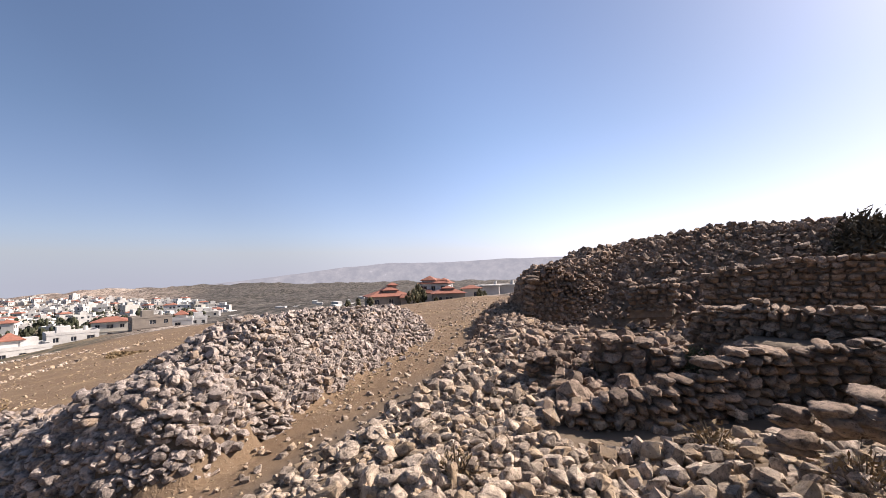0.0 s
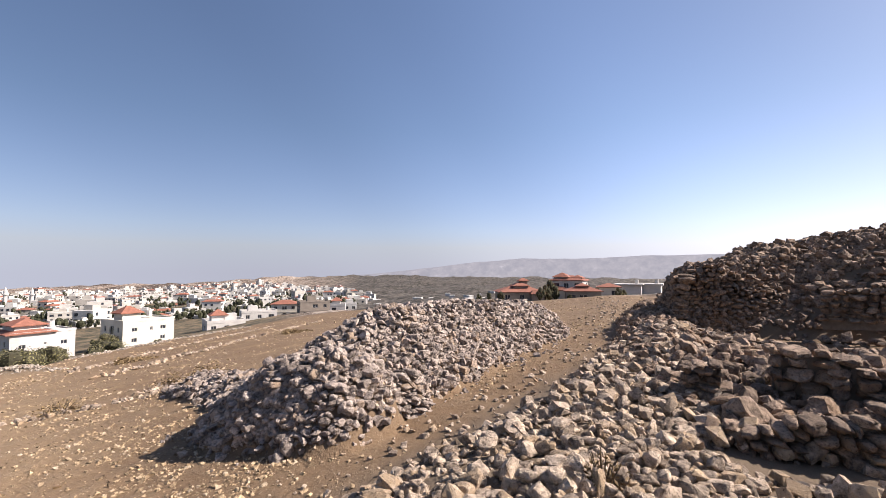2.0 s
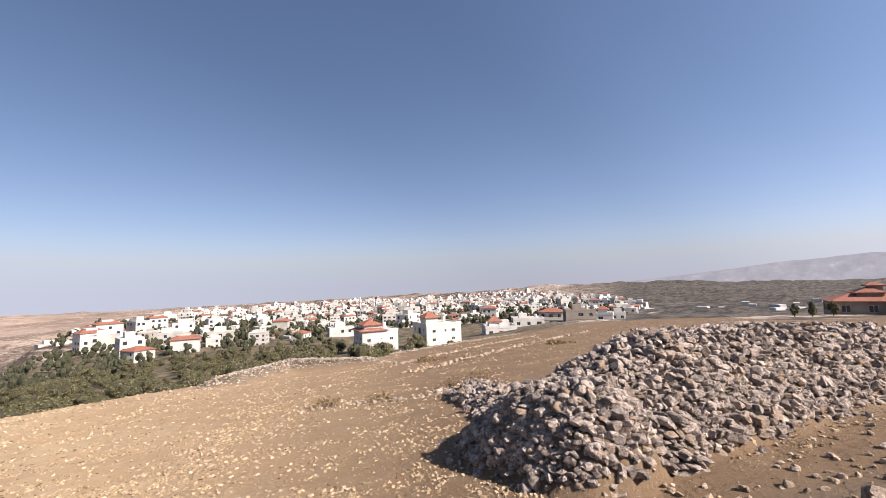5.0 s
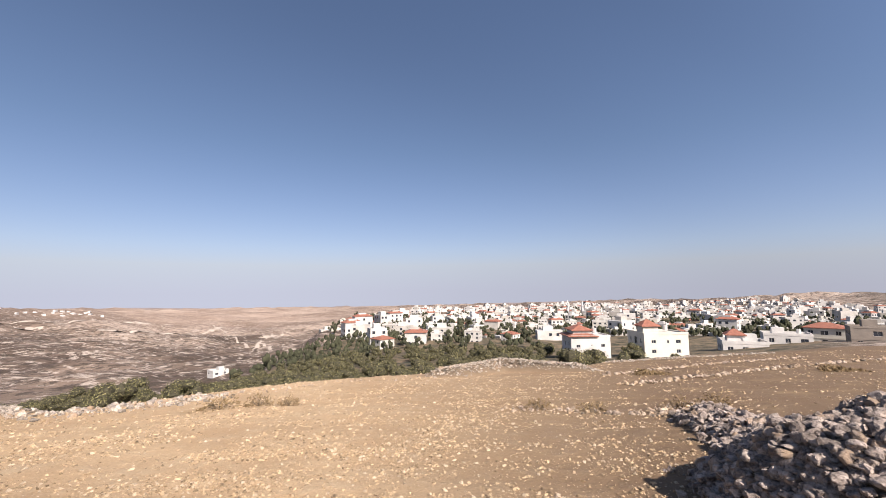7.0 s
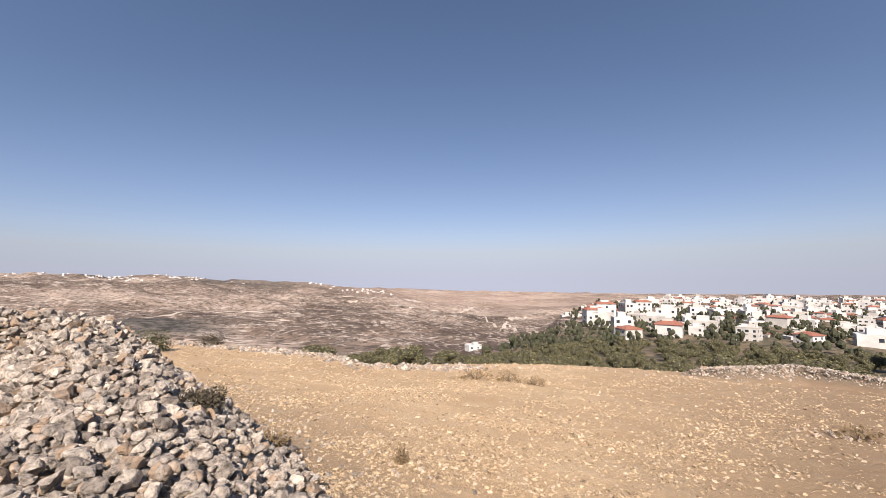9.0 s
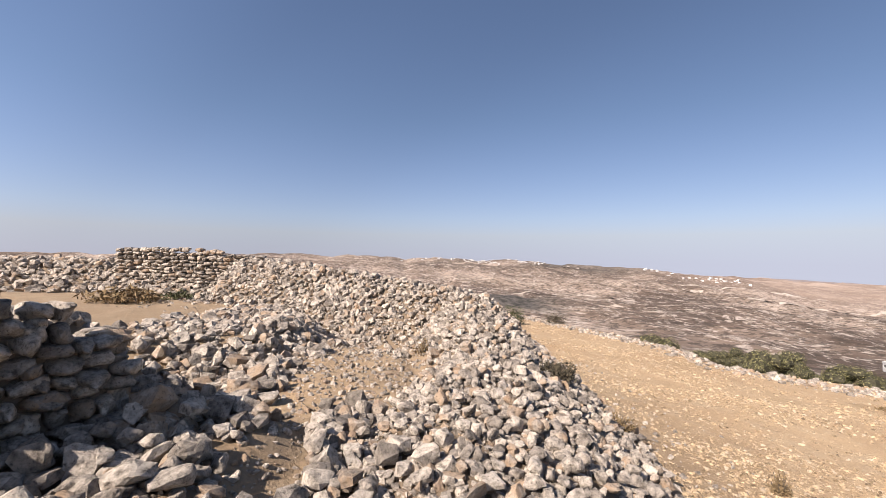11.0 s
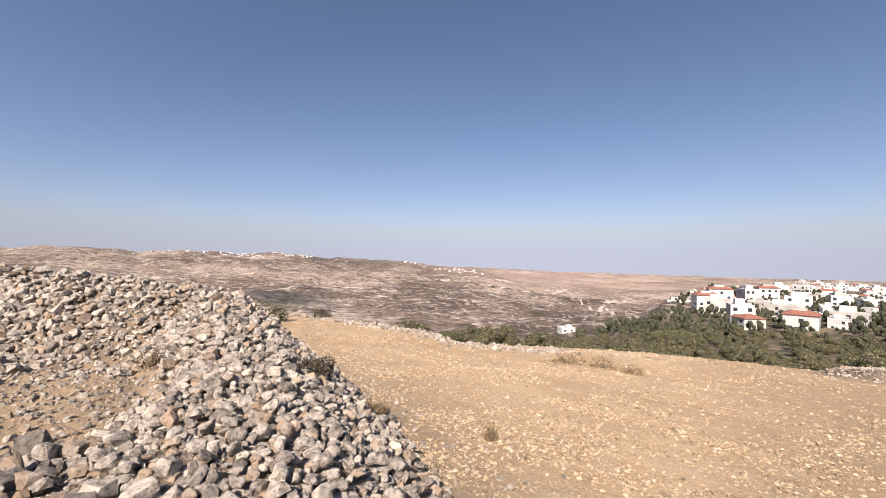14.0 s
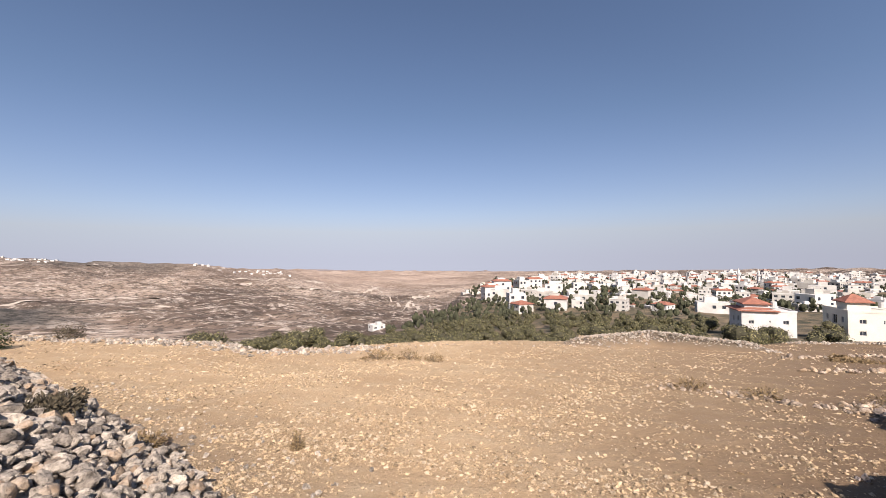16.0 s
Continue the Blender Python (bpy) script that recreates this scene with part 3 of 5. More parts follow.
heap("fallen_rubble", "large rough rubble stones below a dry-stone wall", "rubble",
     *together(strew(LEFT_FALL, 1.35, 0.16, 0.05, 0.12, 51, BARE, lift=0.2), strew(LEFT_FALL, 1.3, 0.21, 0.06, 0.16, 54, BARE, lift=0.8), strew(HOLLOW, 2.6, 0.1, 0.012, 0.06, 52, share=0.85),
               strew([(-9.0, -1.5, 0), (-12.0, 0.5, 0)], 2.0, 0.16, 0.06, 0.15, 53, BARE, lift=0.4), strew(STAGE, 1.4, 0.2, 0.07, 0.15, 55, lift=0.4), strew([(-2.9, -2.3, 0), (-3.9, -1.45, 0), (-4.7, -0.95, 0)], 0.75, 0.2, 0.07, 0.165, 57, lift=0.7, edge_fade=0.2), strew([(-2.9, -2.5, 0), (-3.9, -1.65, 0), (-4.7, -1.15, 0)], 0.5, 0.24, 0.08, 0.16, 58, lift=1.9, edge_fade=0.2)), PALE, (-2.6, -0.9))
heap("path_stones", "loose stones kicked about on a beaten earth path", "stones",
     *strew(LANE, 1.0, 0.25, 0.015, 0.085, 56, lift=0.25, edge_fade=1.2), FIELD, (5.0, 2.4), single=60)


def dry_wall(name, label, line, course, length, thick, mat, seed, ragged=0.35, lean=0.0, near=False):
    """A dry-stone wall along x, y, foot, top; every stone lies in its course; lean leans it to its left."""
    rng = np.random.default_rng(seed)
    top, askew = tagged(new(name), label, "stone wall"), 5 if ragged < 1 else 14
    top.location = (line[0][0], line[0][1], line[0][2])
    inv = Matrix.Translation(-top.location)
    for (x0, y0, b0, t0), (x1, y1, b1, t1) in zip(line[:-1], line[1:]):
        run = math.hypot(x1 - x0, y1 - y0)
        yaw = math.atan2(y1 - y0, x1 - x0)
        nx, ny, k = -(y1 - y0) / run * thick * 0.05, (x1 - x0) / run * thick * 0.05, 1.2 * course
        v = [(x + e * nx - top.location.x, y + e * ny - top.location.y, z - top.location.z) for x, y, lo, hi in ((x0, y0, b0, t0), (x1, y1, b1, t1)) for e in (-1, 1) for z in (lo - 0.2, hi - k)]
        if lean == 0:
            core = new("core", mesh_of("core", v, [(0, 1, 5, 4), (2, 6, 7, 3), (1, 3, 7, 5), (0, 2, 3, 1), (4, 5, 7, 6)], PACK))
            core.parent = top
        z = 0.0
        while z < max(t0 - b0, t1 - b1):
            hgt = course * rng.uniform(0.75, 1.3)
            s = -rng.uniform(0, length * 0.5)
            while s < run:
                long = length * rng.uniform(0.55, 1.5)
                u = min(1, max(0, (s + long / 2) / run))
                zz = b0 + (b1 - b0) * u + z
                sx, sy = x0 + (x1 - x0) * u, y0 + (y1 - y0) * u
                if zz + hgt * 1.2 > height_at(sx, sy) and zz + hgt * 0.6 < t0 + (t1 - t0) * u + float(lumps(sx * 1.3, sy * 1.3, 0.9, 1.6 * ragged * course, seed)):
                    k = int(rng.integers(len(BLOCKS)))
                    ob = new("stone", shared_shape(k, mat, NEAR_BLOCKS if near else MID_BLOCKS, "block" if near else "worn"))
                    ob.parent = top
                    c = (x0 + (x1 - x0) * (s + long / 2) / run, y0 + (y1 - y0) * (s + long / 2) / run, zz + hgt / 2 + rng.normal(0, 0.012))
                    off = rng.normal(0, 0.03) + lean * z
                    ob.matrix_basis = inv @ Matrix.Translation(c) @ pose(-off * math.sin(yaw), off * math.cos(yaw), 0, rng.normal(0, askew), rng.normal(0, askew), math.degrees(yaw) + rng.normal(0, askew)) @ Matrix.Diagonal((long * rng.uniform(0.43, 0.5), thick / 2 * rng.uniform(0.9, 1.25), hgt * rng.uniform(0.44, 0.53), 1))
                s += long
            z += hgt * 0.97
    return top


def on_ground(line):
    """Corners x, y, height over the foot -> x, y, foot, top."""
    return [(x, y, height_at(x, y) - 0.1, height_at(x, y) + h) for x, y, h in line]


dry_wall("dry_stone_wall", "low grey-brown dry-stone wall of flat blocks", [(5.3, -0.75, 0.0, 0.36), (5.05, -1.5, 0.0, 0.52), (5.0, -2.3, 0.0, 0.7), (5.2, -3.2, 0.0, 0.86)], 0.105, 0.17, 0.36, WARM, 61, near=True)
dry_wall("dry_stone_wall", "stepped dry-stone terrace wall with broken top", [(5.2, -3.1, 0.1, 0.95), (5.45, -4.1, 0.1, 1.12), (5.1, -5.1, 0.15, 1.22), (4.4, -6.2, 0.2, 1.3)], 0.115, 0.2, 0.38, WARM, 62, near=True)
dry_wall("dry_stone_wall", "upper remnant of stone terrace wall", [(7.9, -4.4, 0.4, 1.4), (7.0, -4.9, 0.4, 1.55), (6.4, -5.7, 0.4, 1.52), (5.4, -7.0, 0.4, 1.5)], 0.115, 0.19, 0.36, WARM, 63)
dry_wall("retaining_wall", "long shaded retaining wall in the mound", [(12.4, -7.1, 0.9, 2.0), (11.4, -8.9, 1.0, 2.4), (9.8, -11.2, 1.0, 2.4)], 0.15, 0.28, 0.4, WARM, 64)
dry_wall("retaining_wall", "short retaining wall stub in the mound", [(13.6, -5.4, 0.8, 1.7), (12.9, -6.4, 0.9, 1.85)], 0.14, 0.24, 0.4, WARM, 65)
dry_wall("dry_stone_wall", "small broken pier of stacked stones", [(6.75, -1.05, 0.1, 0.8), (6.7, -1.5, 0.1, 0.86)], 0.12, 0.22, 0.36, WARM, 66)
dry_wall("dry_stone_wall", "broken pier of large stacked blocks", [(7.3, -2.3, 0.1, 1.0), (7.15, -2.95, 0.1, 1.1), (7.0, -3.5, 0.1, 0.8)], 0.15, 0.26, 0.4, WARM, 70)
dry_wall("dry_stone_wall", "steep stacked end of the mound beside the path", [(17.2, -2.45, 0.1, 2.0), (14.5, -2.05, 0.1, 2.05), (14.4, -3.3, 0.2, 2.3), (14.6, -4.2, 0.5, 2.0), (14.9, -5.0, 0.7, 1.5)], 0.12, 0.17, 0.4, WARM, 71, 1.6, lean=0.2)
dry_wall("dry_stone_wall", "stacked grey stone face at the end of the heap", [(4.75, 6.1, -0.7, -0.1), (4.35, 5.5, -0.65, 0.3), (4.15, 4.7, -0.55, 0.6), (4.3, 3.9, -0.45, 0.62), (4.9, 3.3, -0.35, 0.55), (6.2, 2.85, -0.3, 0.45)], 0.085, 0.15, 0.3, LIME, 72, 0.8, lean=0.5, near=True)
dry_wall("dry_stone_wall", "rough dry-stone wall of large rounded blocks in shade", [(-2.85, -3.05, 0.9, 1.75), (-3.35, -2.7, 0.9, 2.2), (-3.76, -2.35, 0.9, 2.46), (-4.05, -2.05, 0.9, 2.1), (-4.42, -1.68, 0.9, 1.82)], 0.14, 0.2, 0.34, PALE, 67, 0.5, near=True)
dry_wall("dry_stone_wall", "broken return of the rough dry-stone wall", [(-4.45, -1.72, 0.9, 1.85), (-5.4, -2.15, 0.9, 1.7), (-6.2, -2.6, 0.9, 1.5)], 0.14, 0.22, 0.34, PALE, 69, 0.8)
dry_wall("dry_stone_wall", "sunlit pale dry-stone wall beyond an earth terrace", [(-15.7, -0.2, 1.1, 2.45), (-16.6, -2.8, 1.1, 2.75), (-17.9, -5.6, 1.1, 2.85)], 0.125, 0.24, 0.34, PALE, 68, 0.6)


def slab(parent, m, la, lb, lc, k, mat=WARM):
    ob = new("slab", shared_shape(k % len(BLOCKS), mat, NEAR_BLOCKS, "block"))
    if parent:
        ob.parent = parent
    ob.matrix_basis = m @ Matrix.Diagonal((la, lb, lc, 1))
    return ob


def outcrop(x, y, z):
    """Weathered slabs that overhang a small hollow, in four leaning courses."""
    rng = np.random.default_rng(5)
    top = tagged(new("slab_stack"), "stack of weathered limestone slabs overhanging a hollow", "rock")
    top.location = (x, y, z)
    for layer, (u0, u1, v, c) in enumerate(((-0.55, -0.25, 0.35, 0.06), (0.45, 1.0, 0.3, 0.06), (-0.5, -0.2, 0.3, 0.17), (0.4, 1.0, 0.28, 0.18), (-0.5, 1.0, 0.5, 0.24), (-0.5, 1.0, 0.2, 0.3), (-0.45, 1.0, 0.14, 0.4), (-0.3, 1.0, 0.2, 0.49), (-0.1, 0.9, 0.32, 0.58))):
        u = u0 + rng.uniform(0, 0.1)
        while u < u1:
            la = rng.uniform(0.1, 0.19)
            w = v + rng.normal(0, 0.05)
            slab(top, pose(-0.629 * u + 0.777 * w, -0.777 * u - 0.629 * w, c + rng.normal(0, 0.015), rng.normal(0, 8), rng.normal(0, 8), -129 + rng.normal(0, 16)),
                 la, rng.uniform(0.11, 0.17), rng.uniform(0.04, 0.065), int(rng.integers(99)))
            u += la * 1.75


outcrop(2.66, -2.84, 0.6)
tagged(slab(None, pose(-2.4, -2.4, height_at(-2.4, -2.4) + 0.24, 0, 58, -24), 0.21, 0.12, 0.05, 3, FIELD), "pale flat stone leaning upright on rubble", "stone")


def field_stones():
    rng = np.random.default_rng(77)
    n = 420000
    az = rng.uniform(-68, 100, n)
    r = np.exp(rng.uniform(np.log(4.0), np.log(75), n))
    x, y = r * np.sin(np.radians(az)), r * np.cos(np.radians(az))
    ok = r < np.interp(az, EDGE_AZ, EDGE_R) * 1.02
    ok &= rng.random(n) < np.clip(0.4 + lumps(x * 0.25 + y * 0.1, y, 2.6, 0.8, 3.0) + lumps(x, y, 5.5, 0.7, 1.0), 0.1, 1)
    for pts, flat, wide in FORMS:
        if pts is not STAND:
            ok &= seg_far(x, y, pts)[0] > wide * 0.9
    ok &= (seg_far(x, y, LANE)[0] > 0.7) | (rng.random(n) < 0.25)
    ok &= rng.random(n) < np.interp(az, [-20, 15, 35], [1.0, 0.85, 0.35])
    x, y, r = x[ok], y[ok], r[ok]
    size = (0.010 + 0.05 * rng.random(len(x)) ** 5.0) * np.clip(0.7 + r * 0.025, 0.8, 1.9)
    pos = np.stack([x, y, height(x, y) + size * 0.1], 1)
    turn = turns(rng.uniform(0, 6.28, len(x)), rng.normal(0, 0.4, len(x)), rng.uniform(0, 6.28, len(x)))
    ob = new("field_stones", joined_rocks("field_stones", pos, size, turn, SMALL, PEBBLES))
    tagged(ob, "loose pale stones scattered over the dry earth field", "stones", kind="stuff")


field_stones()


# ---- stone rows and rims of the field ----
ROWS_OF_STONES = [
    ("low row of pale stones across the field", [(3.9, 13.6, 0), (5.4, 13.3, 0), (7.6, 11.9, 0), (9.6, 13.2, 0)], 0.6, 0.2, 0.03, 0.12, (5, 13)),
    ("broken row of stones along an old field strip", [(10.7, 19.3, 0), (17.9, 22.5, 0), (26.8, 26.2, 0), (40.7, 31.1, 0)], 0.5, 0.36, 0.06, 0.17, (10, 19)),
    ("second broken row of stones across the field", [(13.0, 25.0, 0), (24.0, 31.0, 0), (38.0, 36.0, 0)], 0.6, 0.4, 0.07, 0.17, (13, 25)),
    ("white stone ridge on the rim of the field", [(3.6, 28.8, 0), (8.0, 31.5, 0), (13.2, 29.5, 0)], 1.7, 0.13, 0.03, 0.1, (8, 31)),
    ("loose rubble rim at the edge of the field", [(-36.0, 17.0, 0), (-24.5, 18.2, 0), (-17.0, 19.4, 0), (-11.8, 17.2, 0), (-9.8, 18.6, 0), (-8.6, 20.4, 0)], 1.5, 0.22, 0.03, 0.16, (-12, 17)),
    ("thin scatter of stones on the lip of the field", [(-8.6, 20.4, 0), (-5.0, 26.0, 0), (3.0, 28.2, 0)], 1.6, 0.55, 0.03, 0.12, (-5, 26)),
    ("stone rim of the field above the houses", [(20.0, 38.0, 0), (30.0, 42.0, 0), (44.0, 46.0, 0)], 1.0, 0.3, 0.06, 0.16, (25, 40)),
]
for k, (label, line, wide, gap, small, large, near) in enumerate(ROWS_OF_STONES):
    heap("stone_row", label, "stone row", *strew(line, wide, gap, small, large, 200 + k, lift=0.3, edge_fade=0.8), FIELD if k in (0, 1, 2, 5) else PALE, near, single=90, chipped=0)


# ---- houses ----
WHITE = plain_material("white_limewashed_stone", (0.50, 0.48, 0.45), 0.85, 0.18, 0.3)
TOWN = plain_material("town_walls", (0.47, 0.45, 0.42), 0.88, 0.2, 0.25, 0.3, True)
STONE = plain_material("rough_house_stone", (0.24, 0.205, 0.17), 0.9, 0.15, 0.6)
CREAM = plain_material("cream_stone_facing", (0.55, 0.515, 0.44), 0.85, 0.08, 0.4)
GREY = plain_material("grey_render", (0.46, 0.44, 0.42), 0.85, 0.1, 0.4)
TILE = plain_material("red_roof_tiles", (0.26, 0.11, 0.075), 0.75, 0.25, 1.5)
GLASS, gn, gl, gb = material("window_glass", 0.12)
gb.inputs["Base Color"].default_value, gb.inputs["Specular IOR Level"].default_value = (0.03, 0.035, 0.045, 1), 0.5
BARK = plain_material("olive_bark", (0.13, 0.10, 0.07), 0.95, 0.25, 4.0, 0.8)


def part(name, bm, mat, parent, label="", kind=""):
    me = bpy.data.meshes.new(name)
    bm.to_mesh(me)
    bm.free()
    me.materials.append(mat)
    ob = new(name, me)
    ob.parent = parent
    return tagged(ob, label, kind=kind)


def box(bm, x0, y0, z0, x1, y1, z1):
    v = [bm.verts.new((x, y, z)) for z in (z0, z1) for x, y in ((x0, y0), (x1, y0), (x1, y1), (x0, y1))]
    for q in ((3, 2, 1, 0), (4, 5, 6, 7), (0, 1, 5, 4), (1, 2, 6, 5), (2, 3, 7, 6), (3, 0, 4, 7)):
        bm.faces.new([v[k] for k in q])


def hip(bm, x0, y0, x1, y1, z0, rise, over=0.5):
    x0, y0, x1, y1 = x0 - over, y0 - over, x1 + over, y1 + over
    w = min(x1 - x0, y1 - y0) / 2 * 0.92
    lo = [bm.verts.new((x, y, z0)) for x, y in ((x0, y0), (x1, y0), (x1, y1), (x0, y1))]
    ed = [bm.verts.new((v.co.x, v.co.y, z0 + 0.18)) for v in lo]
    if x1 - x0 > y1 - y0:
        a, b = bm.verts.new((x0 + w, (y0 + y1) / 2, z0 + rise)), bm.verts.new((x1 - w, (y0 + y1) / 2, z0 + rise))
        tops = ((0, 1, b, a), (1, 2, b, None), (2, 3, a, b), (3, 0, a, None))
    else:
        a, b = bm.verts.new(((x0 + x1) / 2, y0 + w, z0 + rise)), bm.verts.new(((x0 + x1) / 2, y1 - w, z0 + rise))
        tops = ((0, 1, a, None), (1, 2, b, a), (2, 3, b, None), (3, 0, a, b))
    for i, j, p, q in tops:
        bm.faces.new([ed[i], ed[j], p] + ([q] if q else []))
    for i in range(4):
        bm.faces.new([lo[i], lo[(i + 1) % 4], ed[(i + 1) % 4], ed[i]])
    bm.faces.new(lo[::-1])


def walls_with_holes(bm, w, d, h, holes, deep=0.22):
    """Four walls round a w x d plan; holes: side, centre along it, sill, width, height. Every hole has its reveals."""
    sides = (((-w / 2, -d / 2), (1, 0), w), ((w / 2, -d / 2), (0, 1), d), ((w / 2, d / 2), (-1, 0), w), ((-w / 2, d / 2), (0, -1), d))
    for s, ((ox, oy), (ux, uy), run) in enumerate(sides):
        mine = [k for k in holes if k[0] == s]
        us = sorted({0.0, run, *[c + e * a / 2 for _, c, z, a, b in mine for e in (-1, 1)]})
        zs = sorted({-2.5, h, *[z + e * b for _, c, z, a, b in mine for e in (0, 1)]})
        nx, ny = uy, -ux
        pt = lambda u, z, into=0.0: bm.verts.new((ox + ux * u - nx * into, oy + uy * u - ny * into, z))
        for u0, u1 in zip(us[:-1], us[1:]):
            for z0, z1 in zip(zs[:-1], zs[1:]):
                mu, mz = (u0 + u1) / 2, (z0 + z1) / 2
                if any(abs(mu - c) < a / 2 and z < mz < z + b for _, c, z, a, b in mine):
                    continue
                bm.faces.new([pt(u0, z0), pt(u1, z0), pt(u1, z1), pt(u0, z1)])
        for _, c, z, a, b in mine:
            q = [(c - a / 2, z), (c + a / 2, z), (c + a / 2, z + b), (c - a / 2, z + b)]
            for (ua, za), (ub, zb) in zip(q, q[1:] + q[:1]):
                bm.faces.new([pt(ua, za), pt(ua, za, deep), pt(ub, zb, deep), pt(ub, zb)])


def window(parent, side, c, z, a, b, w, d, frame_mat, fine=True):
    """A window unit set back in its opening: frame, and two panes under it."""
    x, y, yaw = ((c - w / 2, -d / 2, 0), (w / 2, c - d / 2, 90), (w / 2 - c, d / 2, 180), (-w / 2, d / 2 - c, 270))[side]
    bm = bmesh.new()
    if not fine:
        box(bm, -a / 2, 0.15, z, a / 2, 0.2, z + b)
        bm.transform(pose(x, y, 0, 0, 0, yaw))
        return part("window", bm, GLASS, parent)
    f = 0.06
    for r in ((-a / 2, z, a / 2, z + f), (-a / 2, z + b - f, a / 2, z + b), (-a / 2, z + f, -a / 2 + f, z + b - f), (a / 2 - f, z + f, a / 2, z + b - f), (-f / 2, z + f, f / 2, z + b - f)):
        box(bm, r[0], 0.14, r[1], r[2], 0.2, r[3])
    bm.transform(pose(x, y, 0, 0, 0, yaw))
    win = part("window", bm, frame_mat, parent)
    for e in (-1, 1):
        bm = bmesh.new()
        box(bm, min(e * f / 2, e * (a / 2 - f)), 0.165, z + f, max(e * f / 2, e * (a / 2 - f)), 0.18, z + b - f)
        bm.transform(pose(x, y, 0, 0, 0, yaw))
        part("pane", bm, GLASS, win)
    return win


def house(label, w, d, floors, mat, roof="flat", per=3, seed=0, storey=2.8, windows=True, tower=False, fine=True, parapet=0.8, hut=True, openings=None):
    rng = np.random.default_rng(seed)
    top = tagged(new("house"), label, "house")
    h = floors * storey + 0.3
    holes = []
    for s, run in enumerate((w, d, w, d)):
        for f in range(floors):
            for k in range(per):
                if rng.random() < 0.85:
                    holes.append((s, run * (k + 0.5) / per, f * storey + 1.0, 1.3 if rng.random() < 0.75 else 1.9, 1.35))
    holes = openings or holes
    bm = bmesh.new()
    walls_with_holes(bm, w, d, h, holes if windows else [])
    bm.faces.new([bm.verts.new(p) for p in ((-w / 2, -d / 2, h), (w / 2, -d / 2, h), (w / 2, d / 2, h), (-w / 2, d / 2, h))])
    bmesh.ops.remove_doubles(bm, verts=bm.verts[:], dist=0.002)
    part("wall", bm, mat, top)
    if windows:
        for hole in holes:
            window(top, *hole, w, d, GREY, fine)
    if fine and not openings:
        for f in range(1, floors):
            bm = bmesh.new()
            box(bm, -w / 2 - 0.1, -d / 2 - 0.1, f * storey - 0.12, w / 2 + 0.1, -d / 2 - 0.003, f * storey + 0.1)
            part("string_course", bm, mat, top)
    bm = bmesh.new()
    if roof == "hip":
        hip(bm, -w / 2, -d / 2, w / 2, d / 2, h, min(w, d) * 0.21)
        part("roof", bm, TILE, top, "red clay tile hip roof")
    else:
        p = parapet
        for r in ((-w / 2 - .08, -d / 2 - .08, w / 2 + .08, -d / 2 + .2), (-w / 2 - .08, d / 2 - .2, w / 2 + .08, d / 2 + .08), (-w / 2 - .08, -d / 2 + .2, -w / 2 + .2, d / 2 - .2), (w / 2 - .2, -d / 2 + .2, w / 2 + .08, d / 2 - .2)):
            box(bm, r[0], r[1], h, r[2], r[3], h + p)
        box(bm, -w / 2 + .2, -d / 2 + .2, h, w / 2 - .2, d / 2 - .2, h + 0.12)
        sx = w * rng.uniform(-0.2, 0.2)
        part("roof", bm, mat, top, "flat roof with parapet")
        if hut:
            bm = bmesh.new()
            box(bm, sx - 1.6, -1.5, h + 0.12, sx + 1.6, 1.5, h + 2.3)
            part("stair_hut", bm, mat, top)
        bm = bmesh.new()
        bmesh.ops.create_cone(bm, cap_ends=True, segments=10, radius1=0.6, radius2=0.6, depth=1.3, matrix=pose(w * 0.3, d * 0.2, h + 1.1))
        part("water_tank", bm, GREY if seed % 2 else WHITE, top, "roof water tank")
    if tower:
        bm = bmesh.new()
        tx, ty = tower
        box(bm, tx - 1.9, ty - 1.8, h + 0.12, tx + 1.9, ty + 1.8, h + 1.9)
        part("roof_room", bm, mat, top)
        bm = bmesh.new()
        hip(bm, tx - 1.9, ty - 1.8, tx + 1.9, ty + 1.8, h + 1.9, 1.7, 0.55)
        part("roof_room_roof", bm, TILE, top, "red clay tile roof")
    return top


def spot(az, r, turn=0.0, sink=0.0):
    x, y = r * math.sin(radians(az)), r * math.cos(radians(az))
    return pose(x, y, height_at(x, y) - sink, 0, 0, turn - az)


def put(ob, m):
    ob.matrix_basis = m
    return ob


# the two white houses below the field
b_house = put(house("white two-storey house with tiered red tile roof", 10.0, 8.5, 2, WHITE, "flat", 2, 1, storey=2.65, parapet=0.4, hut=False,
                    openings=[(0, 1.8, 2.9, 1.0, 0.75), (0, 8.1, 3.0, 1.0, 0.8), (0, 5.2, 3.3, 0.4, 0.4), (0, 1.9, 0.6, 1.0, 0.7), (3, 5.9, 0.8, 1.3, 1.8), (3, 3.0, 2.9, 1.0, 1.1), (3, 6.2, 3.3, 0.9, 1.1), (3, 2.6, 0.7, 1.0, 1.2), (1, 3.0, 3.0, 1.0, 1.1), (1, 6.0, 3.0, 1.0, 1.1)]), pose(119 * math.sin(radians(25.0)), 119 * math.cos(radians(25.0)), -15.3, 0, 0, 18 - 25))
bm = bmesh.new()
hip(bm, -5.2, -4.2, 1.4, 4.2, 5.65, 1.2, 0.6)
part("lower_roof", bm, TILE, b_house, "red clay tile roof")
bm = bmesh.new()
box(bm, -4.0, -2.8, 6.3, 0.4, 2.8, 7.1)
part("roof_room", bm, WHITE, b_house)
bm = bmesh.new()
hip(bm, -4.0, -2.8, 0.4, 2.8, 7.1, 1.4, 0.6)
part("upper_roof", bm, TILE, b_house, "red clay tile roof")
